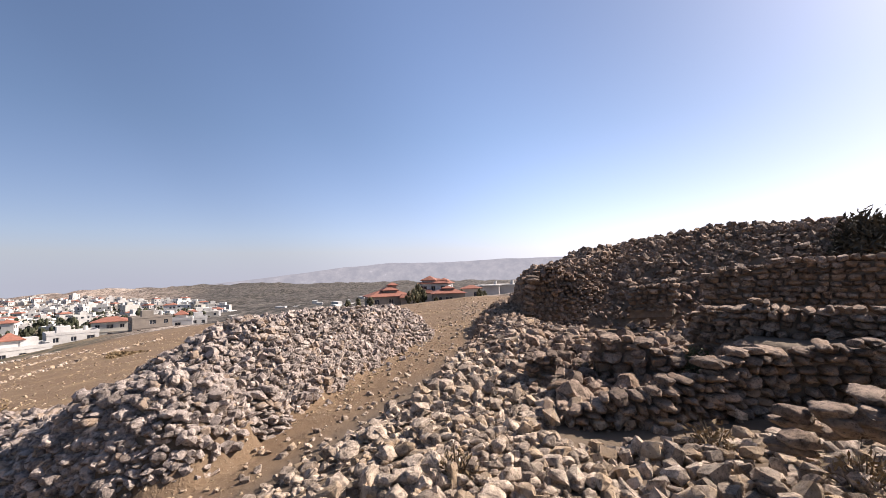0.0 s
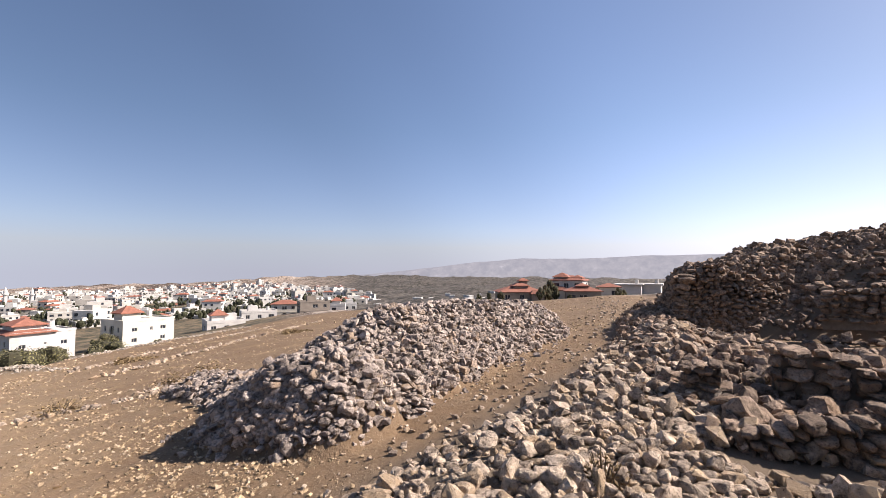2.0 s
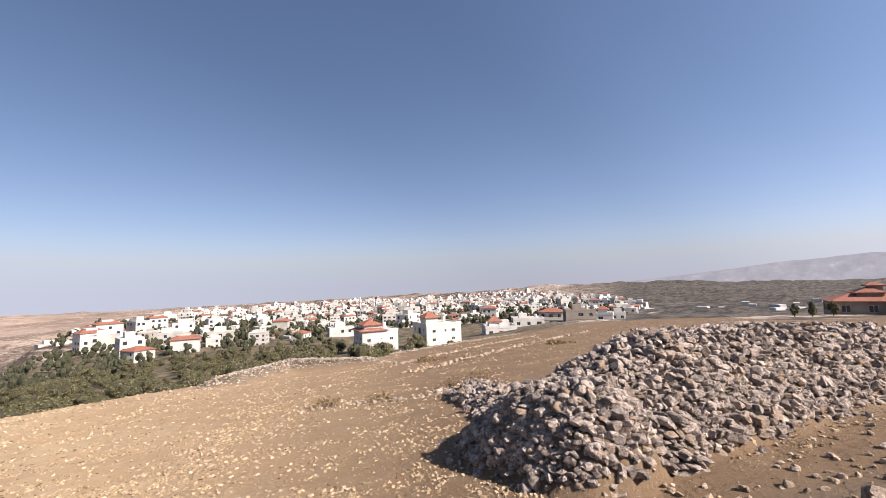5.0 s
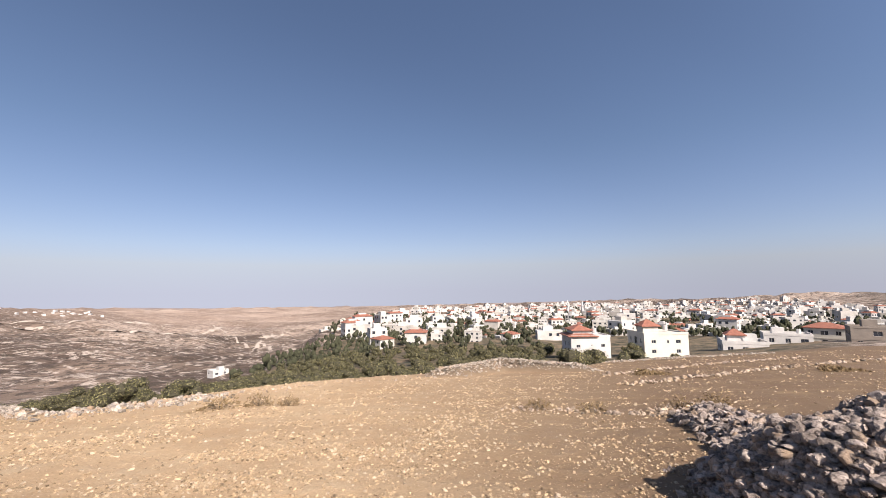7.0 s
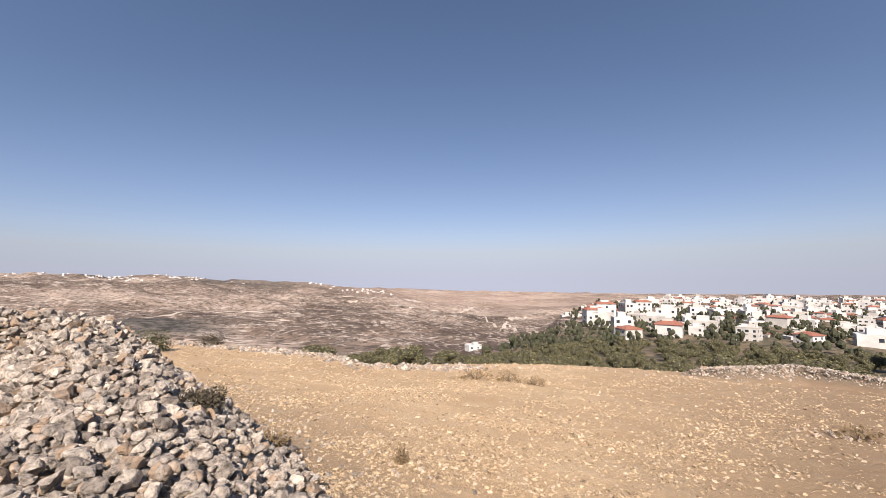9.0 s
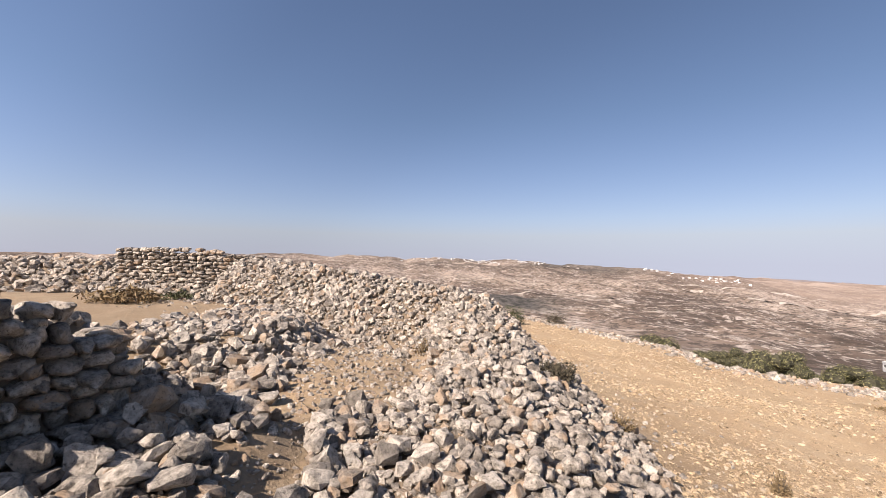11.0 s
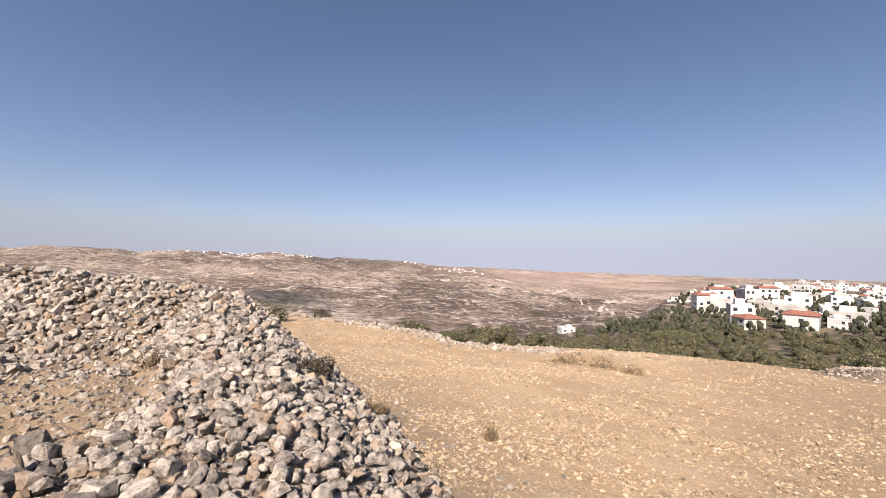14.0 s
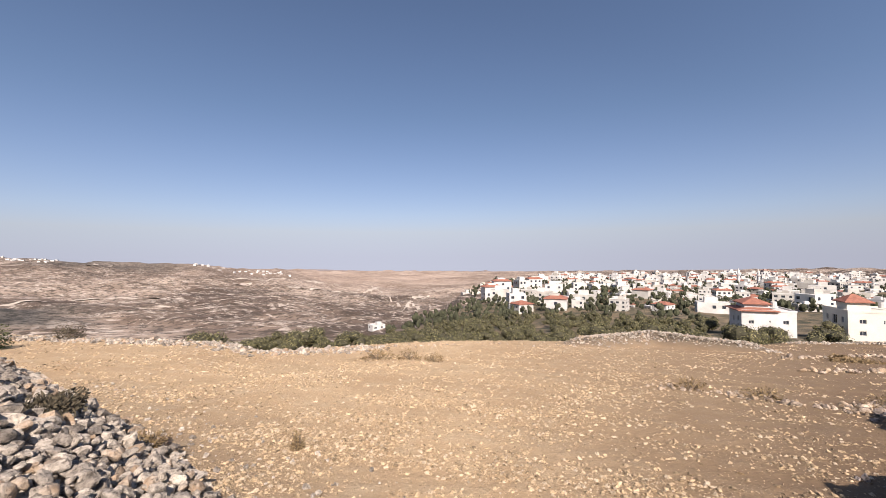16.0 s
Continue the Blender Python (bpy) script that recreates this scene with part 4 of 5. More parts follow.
put(house("cream stone house with arched porch and red roof turret", 11.2, 9.5, 2, CREAM, "flat", 4, 2, storey=2.6, parapet=0.5, hut=False, tower=(-3.2, -1.6),
          openings=[(0, 2.4, 3.3, 1.1, 0.85), (0, 6.0, 3.3, 0.6, 0.8), (0, 8.6, 3.3, 1.2, 0.85), (0, 2.4, 0.9, 1.1, 0.9), (0, 8.6, 0.9, 1.1, 0.9), (3, 4.8, 2.7, 1.7, 1.9), (3, 2.0, 3.2, 0.8, 1.2), (3, 7.6, 3.2, 0.8, 1.2), (3, 2.0, 0.9, 0.8, 1.2), (3, 7.4, 0.6, 1.1, 1.9), (1, 3.0, 3.2, 1.0, 1.1), (1, 6.5, 3.2, 1.0, 1.1)]),
    pose(125 * math.sin(radians(33.2)), 125 * math.cos(radians(33.2)), -14.6, 0, 0, 27 - 33.2))
put(house("white house with red hip roof and terrace below the field", 10, 9, 1, WHITE, "flat", 3, 3, tower=(-1.5, 0.5)), spot(41.6, 140, 10, 1.6))
put(house("small white farmhouse alone in the valley", 9, 7, 1, WHITE, "flat", 2, 5), spot(-21.3, 240, 25, 0)).scale = (0.85, 0.85, 0.75)
def tier(parent, x0, y0, x1, y1, z0, z1, z2, mat):
    """A raised storey with its own hip roof on top of a house."""
    bm = bmesh.new()
    box(bm, x0, y0, z0, x1, y1, z1)
    part("roof_room", bm, mat, parent)
    bm = bmesh.new()
    hip(bm, x0, y0, x1, y1, z1, z2 - z1, 0.45)
    part("upper_roof", bm, TILE, parent, "red clay tile roof")


def at(az, r, z, turn):
    return pose(r * math.sin(radians(az)), r * math.cos(radians(az)), z, 0, 0, turn - az)


# the red-roofed houses at the end of the path
k = put(house("low stone house with stepped red tile roofs", 11.0, 8.5, 1, STONE, "hip", 3, 6, storey=2.6), at(79.4, 112, -5.9, 12))
tier(k, -1.6, -2.2, 2.0, 1.6, 2.9, 4.4, 5.6, STONE)
tier(k, 0.2, -0.8, 2.2, 0.8, 4.6, 5.7, 6.5, STONE)
tier(k, 2.2, -5.4, 5.4, -4.26, 0.0, 2.5, 3.6, STONE)
k = put(house("two-storey white house with red tile roofs among trees", 8.6, 7, 2, WHITE, "hip", 3, 7, storey=2.7), at(86.0, 124, -5.9, -14))
tier(k, -3.6, -2.6, 0.2, 1.2, 5.4, 6.6, 8.0, WHITE)
tier(k, 1.4, -1.8, 3.6, 1.2, 5.4, 6.4, 7.3, WHITE)
tier(k, -4.2, -6.2, 0.6, -3.56, 0.0, 3.0, 4.2, WHITE)
k = put(house("grey stone house with red tile roof and arched windows", 8.0, 6.5, 1, STONE, "hip", 3, 8), at(87.6, 108, -5.6, 5))
tier(k, -1.2, -1.4, 1.2, 1.2, 3.3, 4.3, 5.1, STONE)
k = put(house("small white house with low red tile roof", 5.2, 5, 1, CREAM, "hip", 2, 9), at(90.8, 118, -4.9, 0))
for az, r, w in ((93.2, 150, 7.5), (95.6, 156, 6.5)):
    k = put(house("long grey shed with thin white metal roof", w, 8, 1, GREY, "flat", 3, 10, windows=False, parapet=0.05, hut=False, storey=3.6), at(az, r, -6.0, -4))
    bm = bmesh.new()
    box(bm, -w / 2 - 0.7, -5.0, 4.05, w / 2 + 0.7, 4.6, 4.35)
    part("roof_sheet", bm, WHITE, k, "white metal roof sheet")
put(house("white flat-roofed house behind the field edge", 12, 8, 1, WHITE, "flat", 3, 30), spot(45.4, 172, 8, 0.6))
put(house("cream house with red tile hip roof", 10, 8, 2, CREAM, "hip", 3, 31), spot(48.6, 186, -6, 1.2))
put(house("weathered stone house with flat roof", 11, 8, 2, STONE, "flat", 3, 32, parapet=0.5), spot(52.0, 172, 10, 1.8))
put(house("white house with red tile roof at the edge of town", 11, 9, 1, WHITE, "hip", 3, 33), spot(49.9, 225, 4, 0.2))
put(house("long white house with roof terraces", 13, 8, 1, WHITE, "flat", 4, 34, tower=(2.5, 0.5)), spot(54.2, 195, -4, 0.6))
k = put(house("white flat-roofed house with terraces above the scrub valley", 9, 7, 1, WHITE, "flat", 3, 12), spot(56.2, 205, 6, 0))


def town():
    rng = np.random.default_rng(91)
    kinds = [house("white flat-roofed town house", 12.5, 8, 2, TOWN, "flat", 2, 20, fine=False), house("tall white apartment house with flat roof", 11, 9.5, 3, TOWN, "flat", 3, 21, fine=False),
             house("white town house with red hip roof", 9.5, 9, 2, TOWN, "hip", 2, 22, fine=False), house("cream flat-roofed town house", 12, 7.5, 1, CREAM, "flat", 2, 23, fine=False),
             house("grey concrete town house, flat roof", 8.5, 7.5, 2, GREY, "flat", 2, 24, fine=False), house("low white house with red hip roof", 12.5, 8.5, 1, TOWN, "hip", 2, 25, fine=False)]
    used, near, far = [], [], []
    tries = 0
    while tries < 30000 and len(far) < 1500:
        tries += 1
        az = rng.uniform(-9, 60)
        r = 170 * (1150 / 170) ** rng.random()
        first = np.interp(az, [-9, -3, 10, 20, 40, 52, 60], [380, 205, 210, 235, 265, 290, 360])
        last = np.interp(az, [-9, -4, 10, 45, 56, 60], [420, 560, 900, 1150, 700, 450])
        if not first < r < last:
            continue
        x, y = r * math.sin(radians(az)), r * math.cos(radians(az))
        if any((x - a) ** 2 + (y - b) ** 2 < (15.0 + r * 0.004) ** 2 for a, b in used):
            continue
        used.append((x, y))
        (near if r < 520 and len(near) < 125 else far).append((az, r))
    for az, r in near:
        k = rng.choice(6, p=[0.22, 0.04, 0.17, 0.2, 0.15, 0.22])
        one = copy_thing(kinds[k], spot(az, r, rng.choice([0, 12, -20, 30, 90]) + rng.normal(0, 6), 1.0))
        one["group"], one.scale = "houses of the town", [rng.uniform(0.68, 0.88)] * 3
    for k in kinds:
        for o in (*k.children_recursive, k):
            bpy.data.objects.remove(o)
    wall, roof, dark = bmesh.new(), bmesh.new(), bmesh.new()
    for az, r in far:
        w, d, f = rng.uniform(8, 14), rng.uniform(7, 10), rng.choice([1, 1, 1, 2, 2, 3])
        m = spot(az, r, rng.normal(0, 25), 1.2)
        for bm, on in ((wall, True), (roof, rng.random() < 0.2), (dark, True)):
            if not on:
                continue
            n0 = len(bm.verts)
            if bm is wall:
                box(bm, -w / 2, -d / 2, -3, w / 2, d / 2, f * 2.9 + 0.8)
                box(bm, -w / 4, -2, f * 2.9 + 0.8, w / 6, 2, f * 2.9 + 3.2)
            elif bm is roof:
                hip(bm, -w / 2, -d / 2, w / 2, d / 2, f * 2.9 + 0.85, 2.2)
            else:
                for q in range(f):
                    for c in (-0.3, 0.02, 0.31):
                        if rng.random() < 0.5:
                            box(bm, w * c - 0.75, -d / 2 - 0.05, q * 2.9 + 1, w * c + 0.75, -d / 2 + 0.05, q * 2.9 + 2.5)
                            box(bm, w / 2 - 0.05, d * c - 0.75, q * 2.9 + 1, w / 2 + 0.05, d * c + 0.75, q * 2.9 + 2.5)
                            box(bm, -w / 2 - 0.05, d * c - 0.75, q * 2.9 + 1, -w / 2 + 0.05, d * c + 0.75, q * 2.9 + 2.5)
            bm.verts.ensure_lookup_table()
            for v in bm.verts[n0:] if n0 else bm.verts:
                v.co = m @ v.co
    top = tagged(new("distant_town"), "dense white hillside town with some red roofs", "town", kind="stuff")
    part("walls", wall, TOWN, top)
    part("roofs", roof, TILE, top)
    part("windows", dark, GLASS, top)


town()


# ---- olive trees ----
def leaf_material():
    m, n, l, b = material("olive_leaves", 0.7)
    pos, island = place(n)
    ob = n.new("ShaderNodeObjectInfo").outputs["Random"]
    f = calc(n, l, "FRACT", calc(n, l, "ADD", calc(n, l, "MULTIPLY", island, 5.0), ob))
    col = ramp(n, l, f, (0.0, (0.035, 0.037, 0.016)), (0.45, (0.105, 0.10, 0.045)), (1.0, (0.25, 0.225, 0.115)))
    col = mix(n, l, 0.5, col, ramp(n, l, noise_node(n, l, 0.35, 4, 0.6, pos), (0.35, (0.65, 0.65, 0.6)), (0.65, (1.2, 1.15, 1.0))), "MULTIPLY")
    l.new(col, b.inputs["Base Color"])
    return m


LEAF = leaf_material()
FAR_LEAF = plain_material("dark_town_trees", (0.048, 0.05, 0.028), 0.9, 0.5, 0.5, 0.6)
# dark crown filling: the shade among the leaves, put into its colour
CROWN_SHADE = plain_material("crown_shade", (0.055, 0.05, 0.03), 0.9, 0.3, 5.0, 0.6)


def limb(bm, a, b, ra, rb, seg=6):
    a, b = Vector(a), Vector(b)
    q = (b - a).to_track_quat("Z", "Y")
    rings = []
    for p, r in ((a, ra), (b, rb)):
        rings.append([bm.verts.new(p + q @ Vector((r * math.cos(k * 6.2832 / seg), r * math.sin(k * 6.2832 / seg), 0))) for k in range(seg)])
    for k in range(seg):
        bm.faces.new([rings[0][k], rings[0][(k + 1) % seg], rings[1][(k + 1) % seg], rings[1][k]])


def crown_mesh(seed, wide, tall, trunk, leaves, core=0.76, cores=11):
    rng = np.random.default_rng(seed)
    lobes = rng.normal(0, 1, (11, 3))
    lobes /= np.linalg.norm(lobes, axis=1)[:, None]
    lobes = lobes * [wide * 0.3, wide * 0.3, tall * 0.24] + [0, 0, trunk + tall * 0.42]
    rad = rng.uniform(0.17, 0.27, 11) * wide
    k = rng.integers(0, 11, leaves)
    d = rng.normal(size=(leaves, 3))
    d /= np.linalg.norm(d, axis=1)[:, None]
    p = lobes[k] + d * (rad[k] * rng.uniform(0.55, 1.08, leaves) ** 0.6)[:, None] * [1, 1, 0.85]
    size = rng.uniform(0.03, 0.065, leaves) * wide / 4.5 * (1.35 if leaves > 400 else 2.3)
    a = np.cross(d, rng.normal(size=(leaves, 3)))
    a /= np.linalg.norm(a, axis=1)[:, None]
    b = np.cross(d + 0.45 * rng.normal(size=(leaves, 3)), a)
    b /= np.linalg.norm(b, axis=1)[:, None]
    s = size[:, None]
    quad = np.stack([p - a * s * 1.5, p - b * s * 0.7, p + a * s * 1.5, p + b * s * 0.7], 1).reshape(-1, 3)
    faces = np.arange(leaves * 4).reshape(-1, 4)
    # lumpy balls inside the lobes; near olives paint theirs dark for inner shade
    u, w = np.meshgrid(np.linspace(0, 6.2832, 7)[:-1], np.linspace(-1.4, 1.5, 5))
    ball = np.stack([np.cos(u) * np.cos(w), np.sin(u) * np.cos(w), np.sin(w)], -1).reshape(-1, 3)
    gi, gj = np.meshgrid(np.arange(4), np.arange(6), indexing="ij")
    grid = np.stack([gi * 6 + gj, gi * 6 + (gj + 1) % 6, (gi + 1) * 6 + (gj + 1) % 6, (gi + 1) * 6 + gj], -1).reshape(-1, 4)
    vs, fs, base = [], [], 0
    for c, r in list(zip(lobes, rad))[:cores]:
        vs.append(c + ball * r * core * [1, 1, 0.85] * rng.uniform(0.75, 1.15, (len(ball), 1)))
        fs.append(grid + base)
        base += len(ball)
    return quad, faces, lobes, np.concatenate(vs), np.concatenate(fs)


def olive(seed, wide=4.6, tall=3.4, trunk=0.9, leaves=2400):
    top = tagged(new("olive_tree"), "grey-green olive tree with dense rounded crown", "tree", "olive grove")
    v, f, lobes, iv, fv = crown_mesh(seed, wide, tall, trunk, leaves)
    bm = bmesh.new()
    limb(bm, (0, 0, -0.4), (0.1, 0, trunk), 0.3, 0.22)
    for p in lobes[:7]:
        limb(bm, (0.1, 0, trunk - 0.05), p, 0.14, 0.04, 5)
    part("trunk", bm, BARK, top)
    ob = new("crown", mesh_of("crown", v, f, LEAF))
    ob.parent = top
    ob = new("twig_core", mesh_of("twig_core", iv, fv, CROWN_SHADE))
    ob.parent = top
    return top


def grove():
    rng = np.random.default_rng(33)
    kinds = [olive(s, w, t, k) for s, w, t, k in ((1, 4.4, 2.9, 0.5), (2, 5.0, 3.1, 0.5), (3, 3.6, 2.5, 0.4), (4, 4.6, 3.5, 0.6), (5, 4.0, 2.8, 0.4))]
    used, near, far = [], [], []
    for tries in range(9000):
        az = rng.uniform(-44, 62)
        edge = float(np.interp(az, EDGE_AZ, EDGE_R))
        r = edge * 1.22 * 8 ** (rng.random() ** 1.5)
        last = np.interp(az, [-44, -40, -22, -10, 0, 15, 30, 50, 62], [50, 80, 150, 330, 230, 200, 150, 130, 120])
        thick = np.interp(az, [-44, -42, -40, 20, 28, 38], [0.6, 1.0, 1.0, 1.0, 0.15, 0.0])
        if r > last or rng.random() > thick:
            continue
        x, y = r * math.sin(radians(az)), r * math.cos(radians(az))
        if any((x - a) ** 2 + (y - b) ** 2 < 5.0 ** 2 for a, b in used):
            continue
        if any(math.hypot(x - q * math.sin(radians(p)), y - q * math.cos(radians(p))) < 8.5 for p, q in ((25.0, 119), (33.2, 125), (41.6, 135), (-21.3, 240))):
            continue
        if 19 < az < 39 and r < 112 and rng.random() < 0.9:
            continue
        used.append((x, y))
        near.append((az, r))
    near.sort(key=lambda p: p[1])
    far = near[300:]
    for az, r in near[:300]:
        k = copy_thing(kinds[rng.integers(5)], spot(az, r, rng.uniform(0, 360), 0.1))
        k.scale = [rng.uniform(0.55, 1.15) * (0.6 if r < 42 else 1.0)] * 3
    for az, r, k in ((82.9, 112, 1.0), (83.5, 116, 1.35), (82.3, 104, 0.8), (84.2, 110, 0.9), (89.4, 110, 0.7), (77.0, 100, 0.6), (75.4, 96, 0.6), (74.0, 98, 0.55), (92.6, 118, 0.6), (86.0, 98, 0.4), (91.9, 112, 0.7)):
        copy_thing(kinds[3], spot(az, r, 40 * az, 0.1)).scale = (k * 0.7, k * 0.7, k * 1.25)
    # trees between the houses and farther down
    for tries in range(2700):
        az, r = rng.uniform(-9, 58), 190 * (800 / 190) ** rng.random()
        if r > np.interp(az, [-9, -3, 45, 58], [330, 240, 240, 300]):
            far.append((az, r))
    vs, fs, base = [], [], 0
    for az, r in far:
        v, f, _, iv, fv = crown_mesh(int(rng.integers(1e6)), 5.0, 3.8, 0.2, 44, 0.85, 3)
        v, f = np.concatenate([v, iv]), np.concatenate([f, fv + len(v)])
        v = v * rng.uniform(0.7, 1.5) * [0.85, 0.85, rng.uniform(0.9, 1.5)]
        m = np.array(spot(az, r, rng.uniform(0, 360), 0))
        vs.append((np.c_[v, np.ones(len(v))] @ m.T)[:, :3])
        fs.append(f + base)
        base += len(v)
    tagged(new("far_trees", mesh_of("far_trees", np.concatenate(vs), np.concatenate(fs), FAR_LEAF)), "dark green trees between the houses and in the valley", "trees", kind="stuff")
    for k in kinds:
        for o in (*k.children_recursive, k):
            bpy.data.objects.remove(o)


grove()


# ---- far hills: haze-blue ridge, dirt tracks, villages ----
# distance haze is painted as a pale glow; these hills take no light
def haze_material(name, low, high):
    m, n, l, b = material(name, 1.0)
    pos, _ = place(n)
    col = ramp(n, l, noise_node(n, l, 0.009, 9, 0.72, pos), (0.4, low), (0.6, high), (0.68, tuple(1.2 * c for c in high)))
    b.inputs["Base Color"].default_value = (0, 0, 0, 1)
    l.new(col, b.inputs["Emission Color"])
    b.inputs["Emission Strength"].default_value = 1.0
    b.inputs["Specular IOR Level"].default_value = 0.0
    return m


def far_ridge(name, label, az0, az1, r, tops, low, colours):
    """A backdrop hill so far off that it never shifts, self-lit in haze colours; tops: heading and height in degrees
    over the eye.
    """
    a = np.linspace(az0, az1, 160)
    el = np.interp(a, [t[0] for t in tops], [t[1] for t in tops]) + lumps(a, a * 0, 9.0, 0.07) + lumps(a, a * 0, 2.3, 0.025)
    rows = []
    for k in np.linspace(0, 1, 9):
        rr = r + 350 * k
        rows.append(np.stack([rr * np.sin(np.radians(a)), rr * np.cos(np.radians(a)), EYE + rr * np.tan(np.radians(low + (el - low) * math.sin(k * 1.5708)))], 1))
    v = np.concatenate(rows)
    i, j = np.meshgrid(np.arange(8), np.arange(159), indexing="ij")
    f = np.stack([i * 160 + j, i * 160 + j + 1, (i + 1) * 160 + j + 1, (i + 1) * 160 + j], -1).reshape(-1, 4)[:, ::-1]
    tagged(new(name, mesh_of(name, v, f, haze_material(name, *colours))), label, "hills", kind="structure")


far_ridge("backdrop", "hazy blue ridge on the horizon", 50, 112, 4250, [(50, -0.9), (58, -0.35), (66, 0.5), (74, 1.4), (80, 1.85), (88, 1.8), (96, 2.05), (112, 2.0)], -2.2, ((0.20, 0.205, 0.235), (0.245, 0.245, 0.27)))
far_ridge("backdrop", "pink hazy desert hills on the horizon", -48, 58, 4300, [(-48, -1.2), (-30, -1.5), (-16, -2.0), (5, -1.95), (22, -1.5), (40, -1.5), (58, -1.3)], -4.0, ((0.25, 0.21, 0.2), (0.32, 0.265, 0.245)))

TRACK = plain_material("chalk_track", (0.43, 0.365, 0.30), 0.95, 0.22, 0.05)


def track(label, pts, wide):
    """A chalk track over the hills: heading and distance of its bends."""
    a = np.interp(np.linspace(0, len(pts) - 1, 60), range(len(pts)), [p[0] for p in pts])
    r = np.interp(np.linspace(0, len(pts) - 1, 60), range(len(pts)), [p[1] for p in pts])
    x, y = r * np.sin(np.radians(a)), r * np.cos(np.radians(a))
    dx, dy = np.gradient(x), np.gradient(y)
    q = np.hypot(dx, dy)
    ww = wide * (0.9 + lumps(a, r / 40, 1.7, 0.8))
    rows = [np.stack([x - e * ww * dy / q, y + e * ww * dx / q, height(x - e * ww * dy / q, y + e * ww * dx / q) + 0.45], 1) for e in (-0.5, 0, 0.5)]
    v = np.concatenate(rows)
    j = np.arange(59)
    f = np.concatenate([np.stack([k * 60 + j, (k + 1) * 60 + j, (k + 1) * 60 + j + 1, k * 60 + j + 1], 1)[:, ::-1] for k in (0, 1)])
    tagged(new("road", mesh_of("road", v, f, TRACK)), label, "dirt track", kind="structure")


track("broad white chalk scar along the far hillside", [(-61, 640), (-58.9, 660), (-56.6, 680), (-53.7, 760), (-48.6, 765), (-45.5, 720), (-44, 690)], 11)
track("white quarry track down the far slope", [(-22.0, 1330), (-21.2, 1197), (-19.5, 869), (-18.2, 727)], 5)
track("white zigzag track in the valley", [(-17.4, 640), (-16.9, 829), (-15.6, 620)], 6)
track("pale quarry floor in the valley", [(-16.5, 922), (-13.8, 996)], 28)
track("chalk track round the far spur", [(-32.6, 936), (-26.6, 1058), (-22.4, 1111), (-20.9, 1300)], 14)
track("bright chalk pit on the far slope", [(-39.1, 1000), (-38.0, 1012), (-36.9, 1010)], 20)
track("chalk scar on top of the knoll", [(-52.5, 1245), (-51.2, 1350), (-50.0, 1400)], 26)
track("pale terrace scars below the skyline", [(-45.5, 1010), (-41.0, 1040), (-37.0, 1060), (-32.0, 1150)], 6)
track("pale terrace scars of the bare slope", [(-30.0, 1250), (-26.5, 1350), (-23.5, 1450)], 40)


def village(label, az0, az1, r, count, seed):
    rng = np.random.default_rng(seed)
    bm = bmesh.new()
    for k in range(count):
        a, rr, n0 = rng.uniform(az0, az1), r + rng.normal(0, 40), len(bm.verts)
        w, h = rng.uniform(3, 6.5), rng.choice([1.5, 2, 2, 3])
        box(bm, -w / 2, -4, -6, w / 2, 4, h)
        m = spot(a, rr, rng.normal(0, 30))
        bm.verts.ensure_lookup_table()
        for v in bm.verts[n0:]:
            v.co = m @ v.co
    me = bpy.data.meshes.new("village")
    bm.to_mesh(me)
    bm.free()
    me.materials.append(WHITE)
    tagged(new("village", me), label, "village", kind="stuff")


village("tiny white houses of a village on the far ridge", -66.0, -61.0, 1470, 34, 1)
village("scattered white houses on the far skyline", -60, -54, 1480, 24, 2)
village("line of white houses along the far ridge", -44, -32, 1450, 46, 3)
village("strip of small white houses below the scrub slope", 59, 76, 400, 15, 5)
village("few white sheds on the far ridge", -76, -67, 1480, 12, 4)


def minaret(az, r, tall):
    top = tagged(new("minaret"), "slim white minaret rising over the town", "minaret", "minarets")
    top.matrix_basis = spot(az, r)
    for name, r1, r2, z0, z1 in (("shaft", 1.7, 1.4, -2, tall), ("balcony", 2.4, 2.4, tall * 0.78, tall * 0.78 + 1.2), ("cap", 1.5, 0.1, tall, tall + 4)):
        bm = bmesh.new()
        bmesh.ops.create_cone(bm, cap_ends=True, segments=12, radius1=r1, radius2=r2, depth=z1 - z0, matrix=pose(0, 0, (z0 + z1) / 2))
        part(name, bm, WHITE, top)


minaret(23.0, 560, 15)
minaret(24.8, 600, 16)


# ---- shrubs ----
def shrub_material(name, dark, light):
    m, n, l, b = material(name, 0.85)
    _, island = place(n)
    l.new(ramp(n, l, island, (0.0, dark), (1.0, light)), b.inputs["Base Color"])
    return m


GREEN = shrub_material("green_leaves", (0.035, 0.04, 0.018), (0.10, 0.105, 0.05))
DARK = shrub_material("dark_thorn_leaves", (0.035, 0.03, 0.02), (0.10, 0.08, 0.05))
STRAW = shrub_material("dry_stalks", (0.12, 0.08, 0.04), (0.27, 0.19, 0.10))


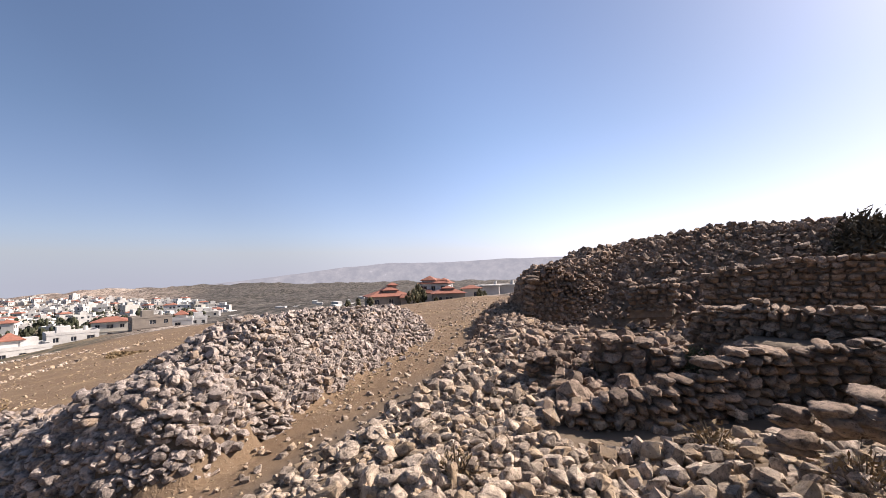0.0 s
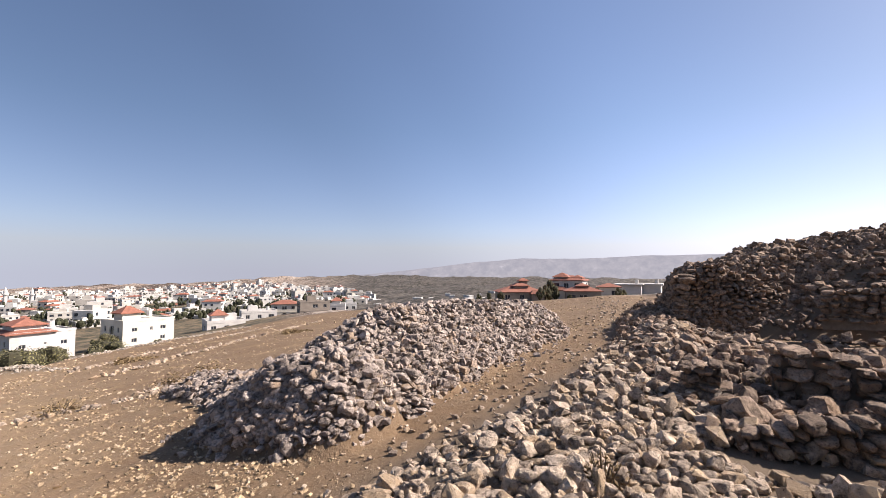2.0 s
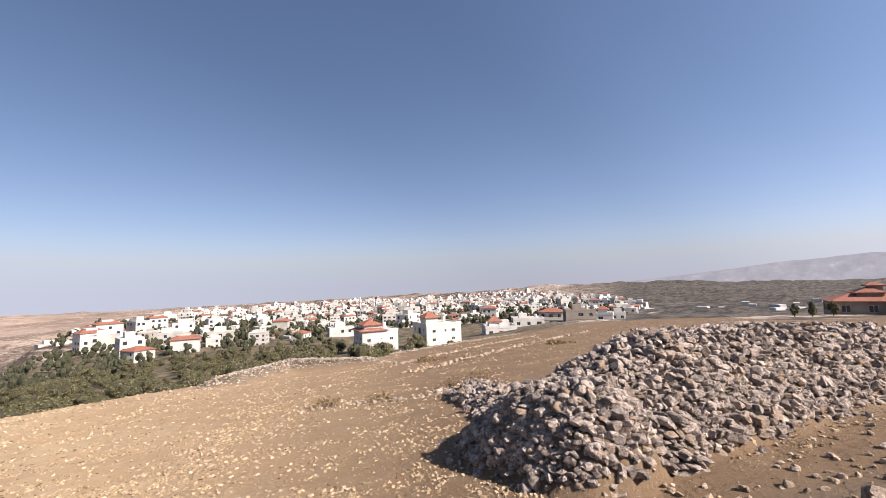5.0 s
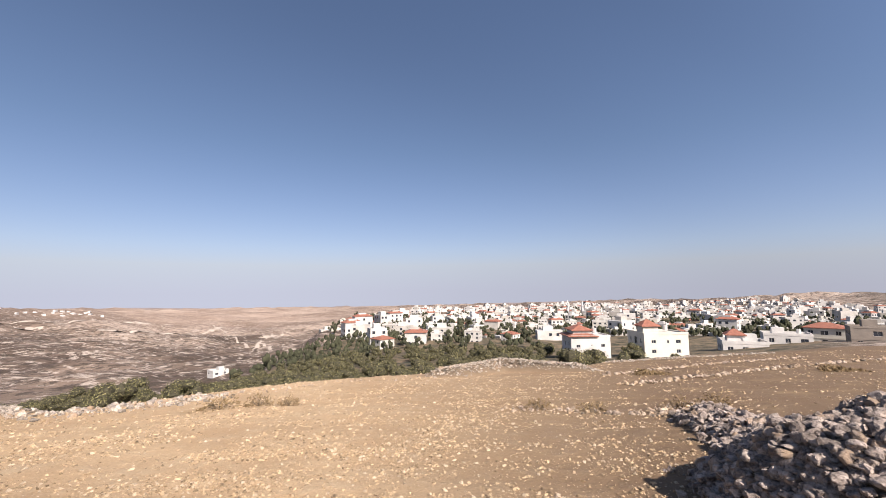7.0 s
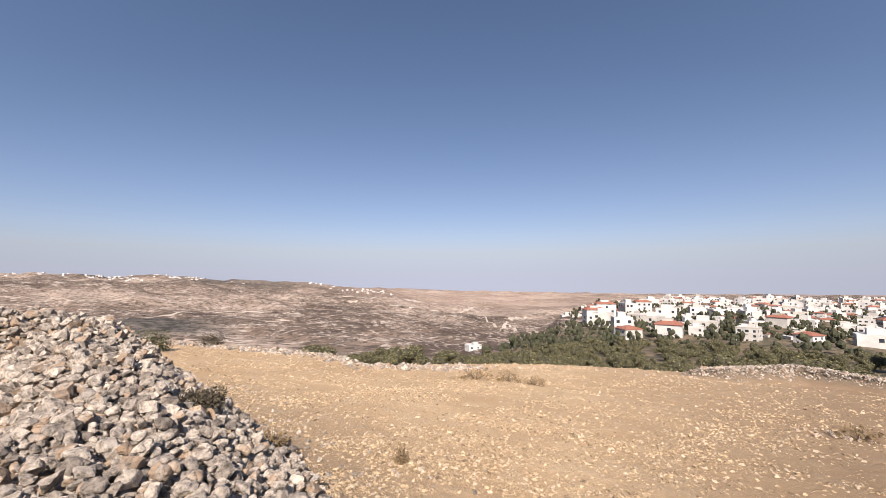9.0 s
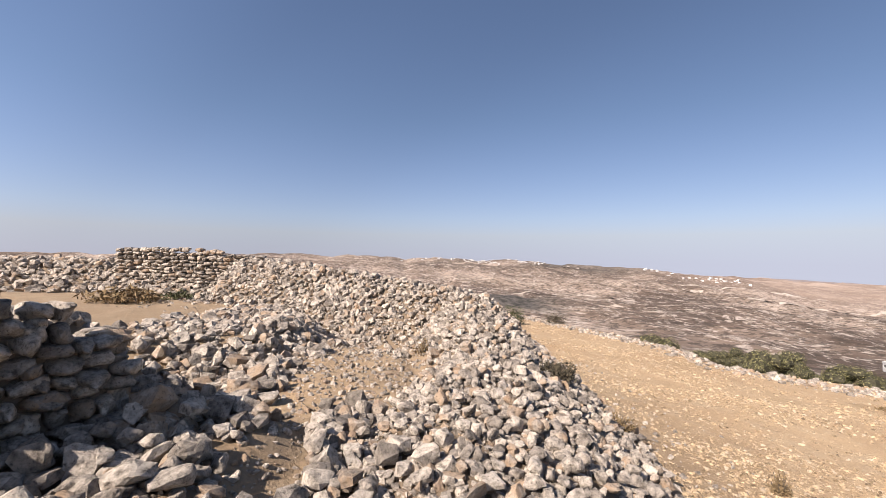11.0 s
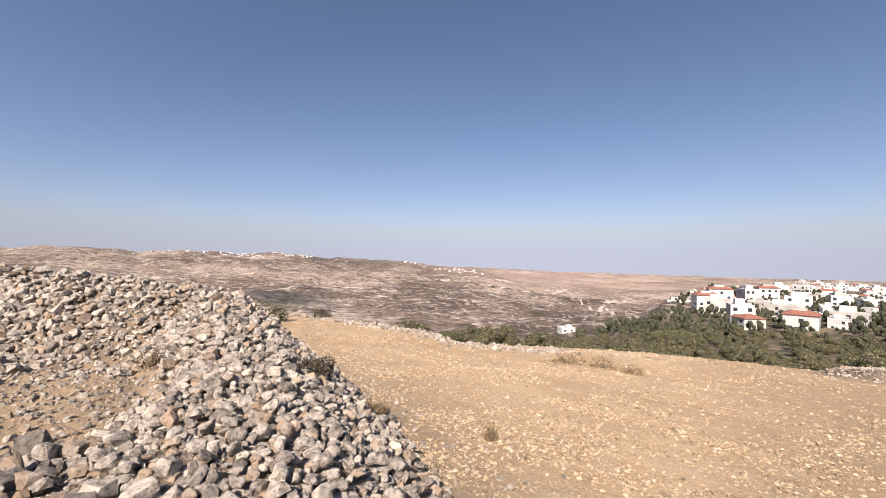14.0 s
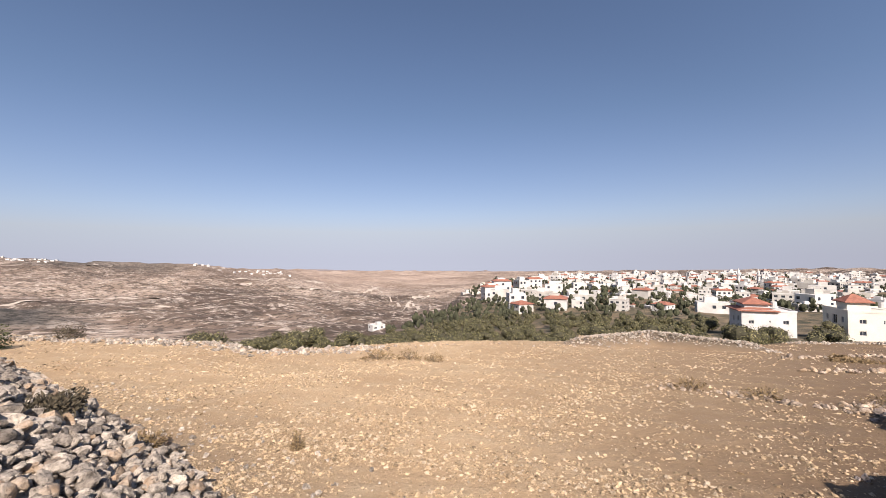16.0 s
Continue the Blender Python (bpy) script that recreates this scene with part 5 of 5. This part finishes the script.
def shrub(name, label, x, y, wide, tall, mat, seed, leaves=700, lift=0.0):
    """A low bush: fanned stems and many small leaves."""
    rng = np.random.default_rng(seed)
    top = tagged(new(name), label, "shrub")
    top.location = (x, y, height_at(x, y) + lift)
    bm = bmesh.new()
    for k in range(12):
        a, q = rng.uniform(0, 6.283), rng.uniform(0.2, 0.9)
        limb(bm, (0, 0, -0.05), (q * wide / 2 * math.cos(a), q * wide / 2 * math.sin(a), tall * rng.uniform(0.5, 0.95)), 0.012, 0.004, 4)
    part("stem", bm, BARK, top)
    d = rng.normal(size=(leaves, 3))
    d /= np.linalg.norm(d, axis=1)[:, None]
    d[:, 2] = np.abs(d[:, 2])
    bulge = 1 + 0.25 * np.sin(3 * np.arctan2(d[:, 1], d[:, 0]) + seed) + 0.15 * np.sin(7 * d[:, 2] + seed)
    p = d * (rng.uniform(0.25, 1, leaves) ** 0.45 * bulge)[:, None] * [wide / 2, wide / 2, tall * 0.85]
    a = rng.normal(size=(leaves, 3)) + d
    a /= np.linalg.norm(a, axis=1)[:, None]
    b = np.cross(a, rng.normal(size=(leaves, 3)))
    b /= np.linalg.norm(b, axis=1)[:, None]
    q = (rng.uniform(0.02, 0.045, leaves) * (wide + 0.6))[:, None]
    v = np.stack([p - a * q, p - b * q * 0.3, p + a * q, p + b * q * 0.3], 1).reshape(-1, 3)
    ob = new("foliage", mesh_of("foliage", v, np.arange(4 * leaves).reshape(-1, 4), mat))
    ob.parent = top
    return top


shrub("shrub", "dark thorny bush on top of the mound", 13.6, -13.2, 2.8, 1.4, DARK, 1, 5200, 0.1)
shrub("shrub", "green bush growing between fallen wall stones", 6.95, -3.9, 0.55, 0.5, GREEN, 2, 900, 0.05)
shrub("shrub", "round dark bush at the rim of the field", -23.6, 13.7, 1.7, 1.2, GREEN, 3, 1100)
shrub("shrub", "small dark bush at the rim of the field", -25.6, 18.5, 1.5, 1.0, DARK, 4, 900)
shrub("dry_shrub", "brown dry shrub on the earth terrace", -14.4, -4.4, 1.7, 0.5, STRAW, 5, 1100)
shrub("dry_shrub", "low green-brown weed beside the far wall", -14.9, -3.2, 0.9, 0.35, GREEN, 6, 500)
for k, (x, y, w) in enumerate(((-6.5, 16.9, 1.5), (-5.2, 17.3, 1.2), (-4.0, 17.0, 0.9), (4.6, 13.6, 1.0), (6.2, 12.9, 0.9), (-3.6, 5.9, 0.22), (8.9, 12.6, 0.9), (7.3, -2.2, 0.6), (8.2, -3.2, 0.7), (4.2, -2.6, 0.5), (3.4, -3.4, 0.6), (3.4, 0.1, 0.35), (-8.6, 2.6, 0.4), (10.8, 13.4, 1.0))):
    shrub("dry_shrub", "dry straw-brown tuft between stones" if k > 6 else "low dry shrub on the field", x, y, w, 0.28 + 0.12 * w, STRAW, 20 + k, 260)
shrub("dry_shrub", "dark dry brush caught in the stone bank", -6.58, 4.52, 0.75, 0.28, DARK, 60, 900)
shrub("dry_shrub", "brown thorn brush at the foot of the stones", -5.28, 4.82, 0.5, 0.25, STRAW, 61, 500)
shrub("dry_shrub", "small grey-green tuft on the bare earth", -3.61, 5.91, 0.25, 0.14, STRAW, 62, 200)
shrub("dry_shrub", "brown brush on the side of the stone bank", -6.25, 4.18, 0.7, 0.28, DARK, 63, 800)
shrub("dry_shrub", "dry grass patch by the field edge", 15.5, 24.64, 2.2, 0.2, STRAW, 66, 700)
shrub("dry_shrub", "dry grass patch by the field edge", 26.26, 22.51, 2.4, 0.2, STRAW, 67, 700)
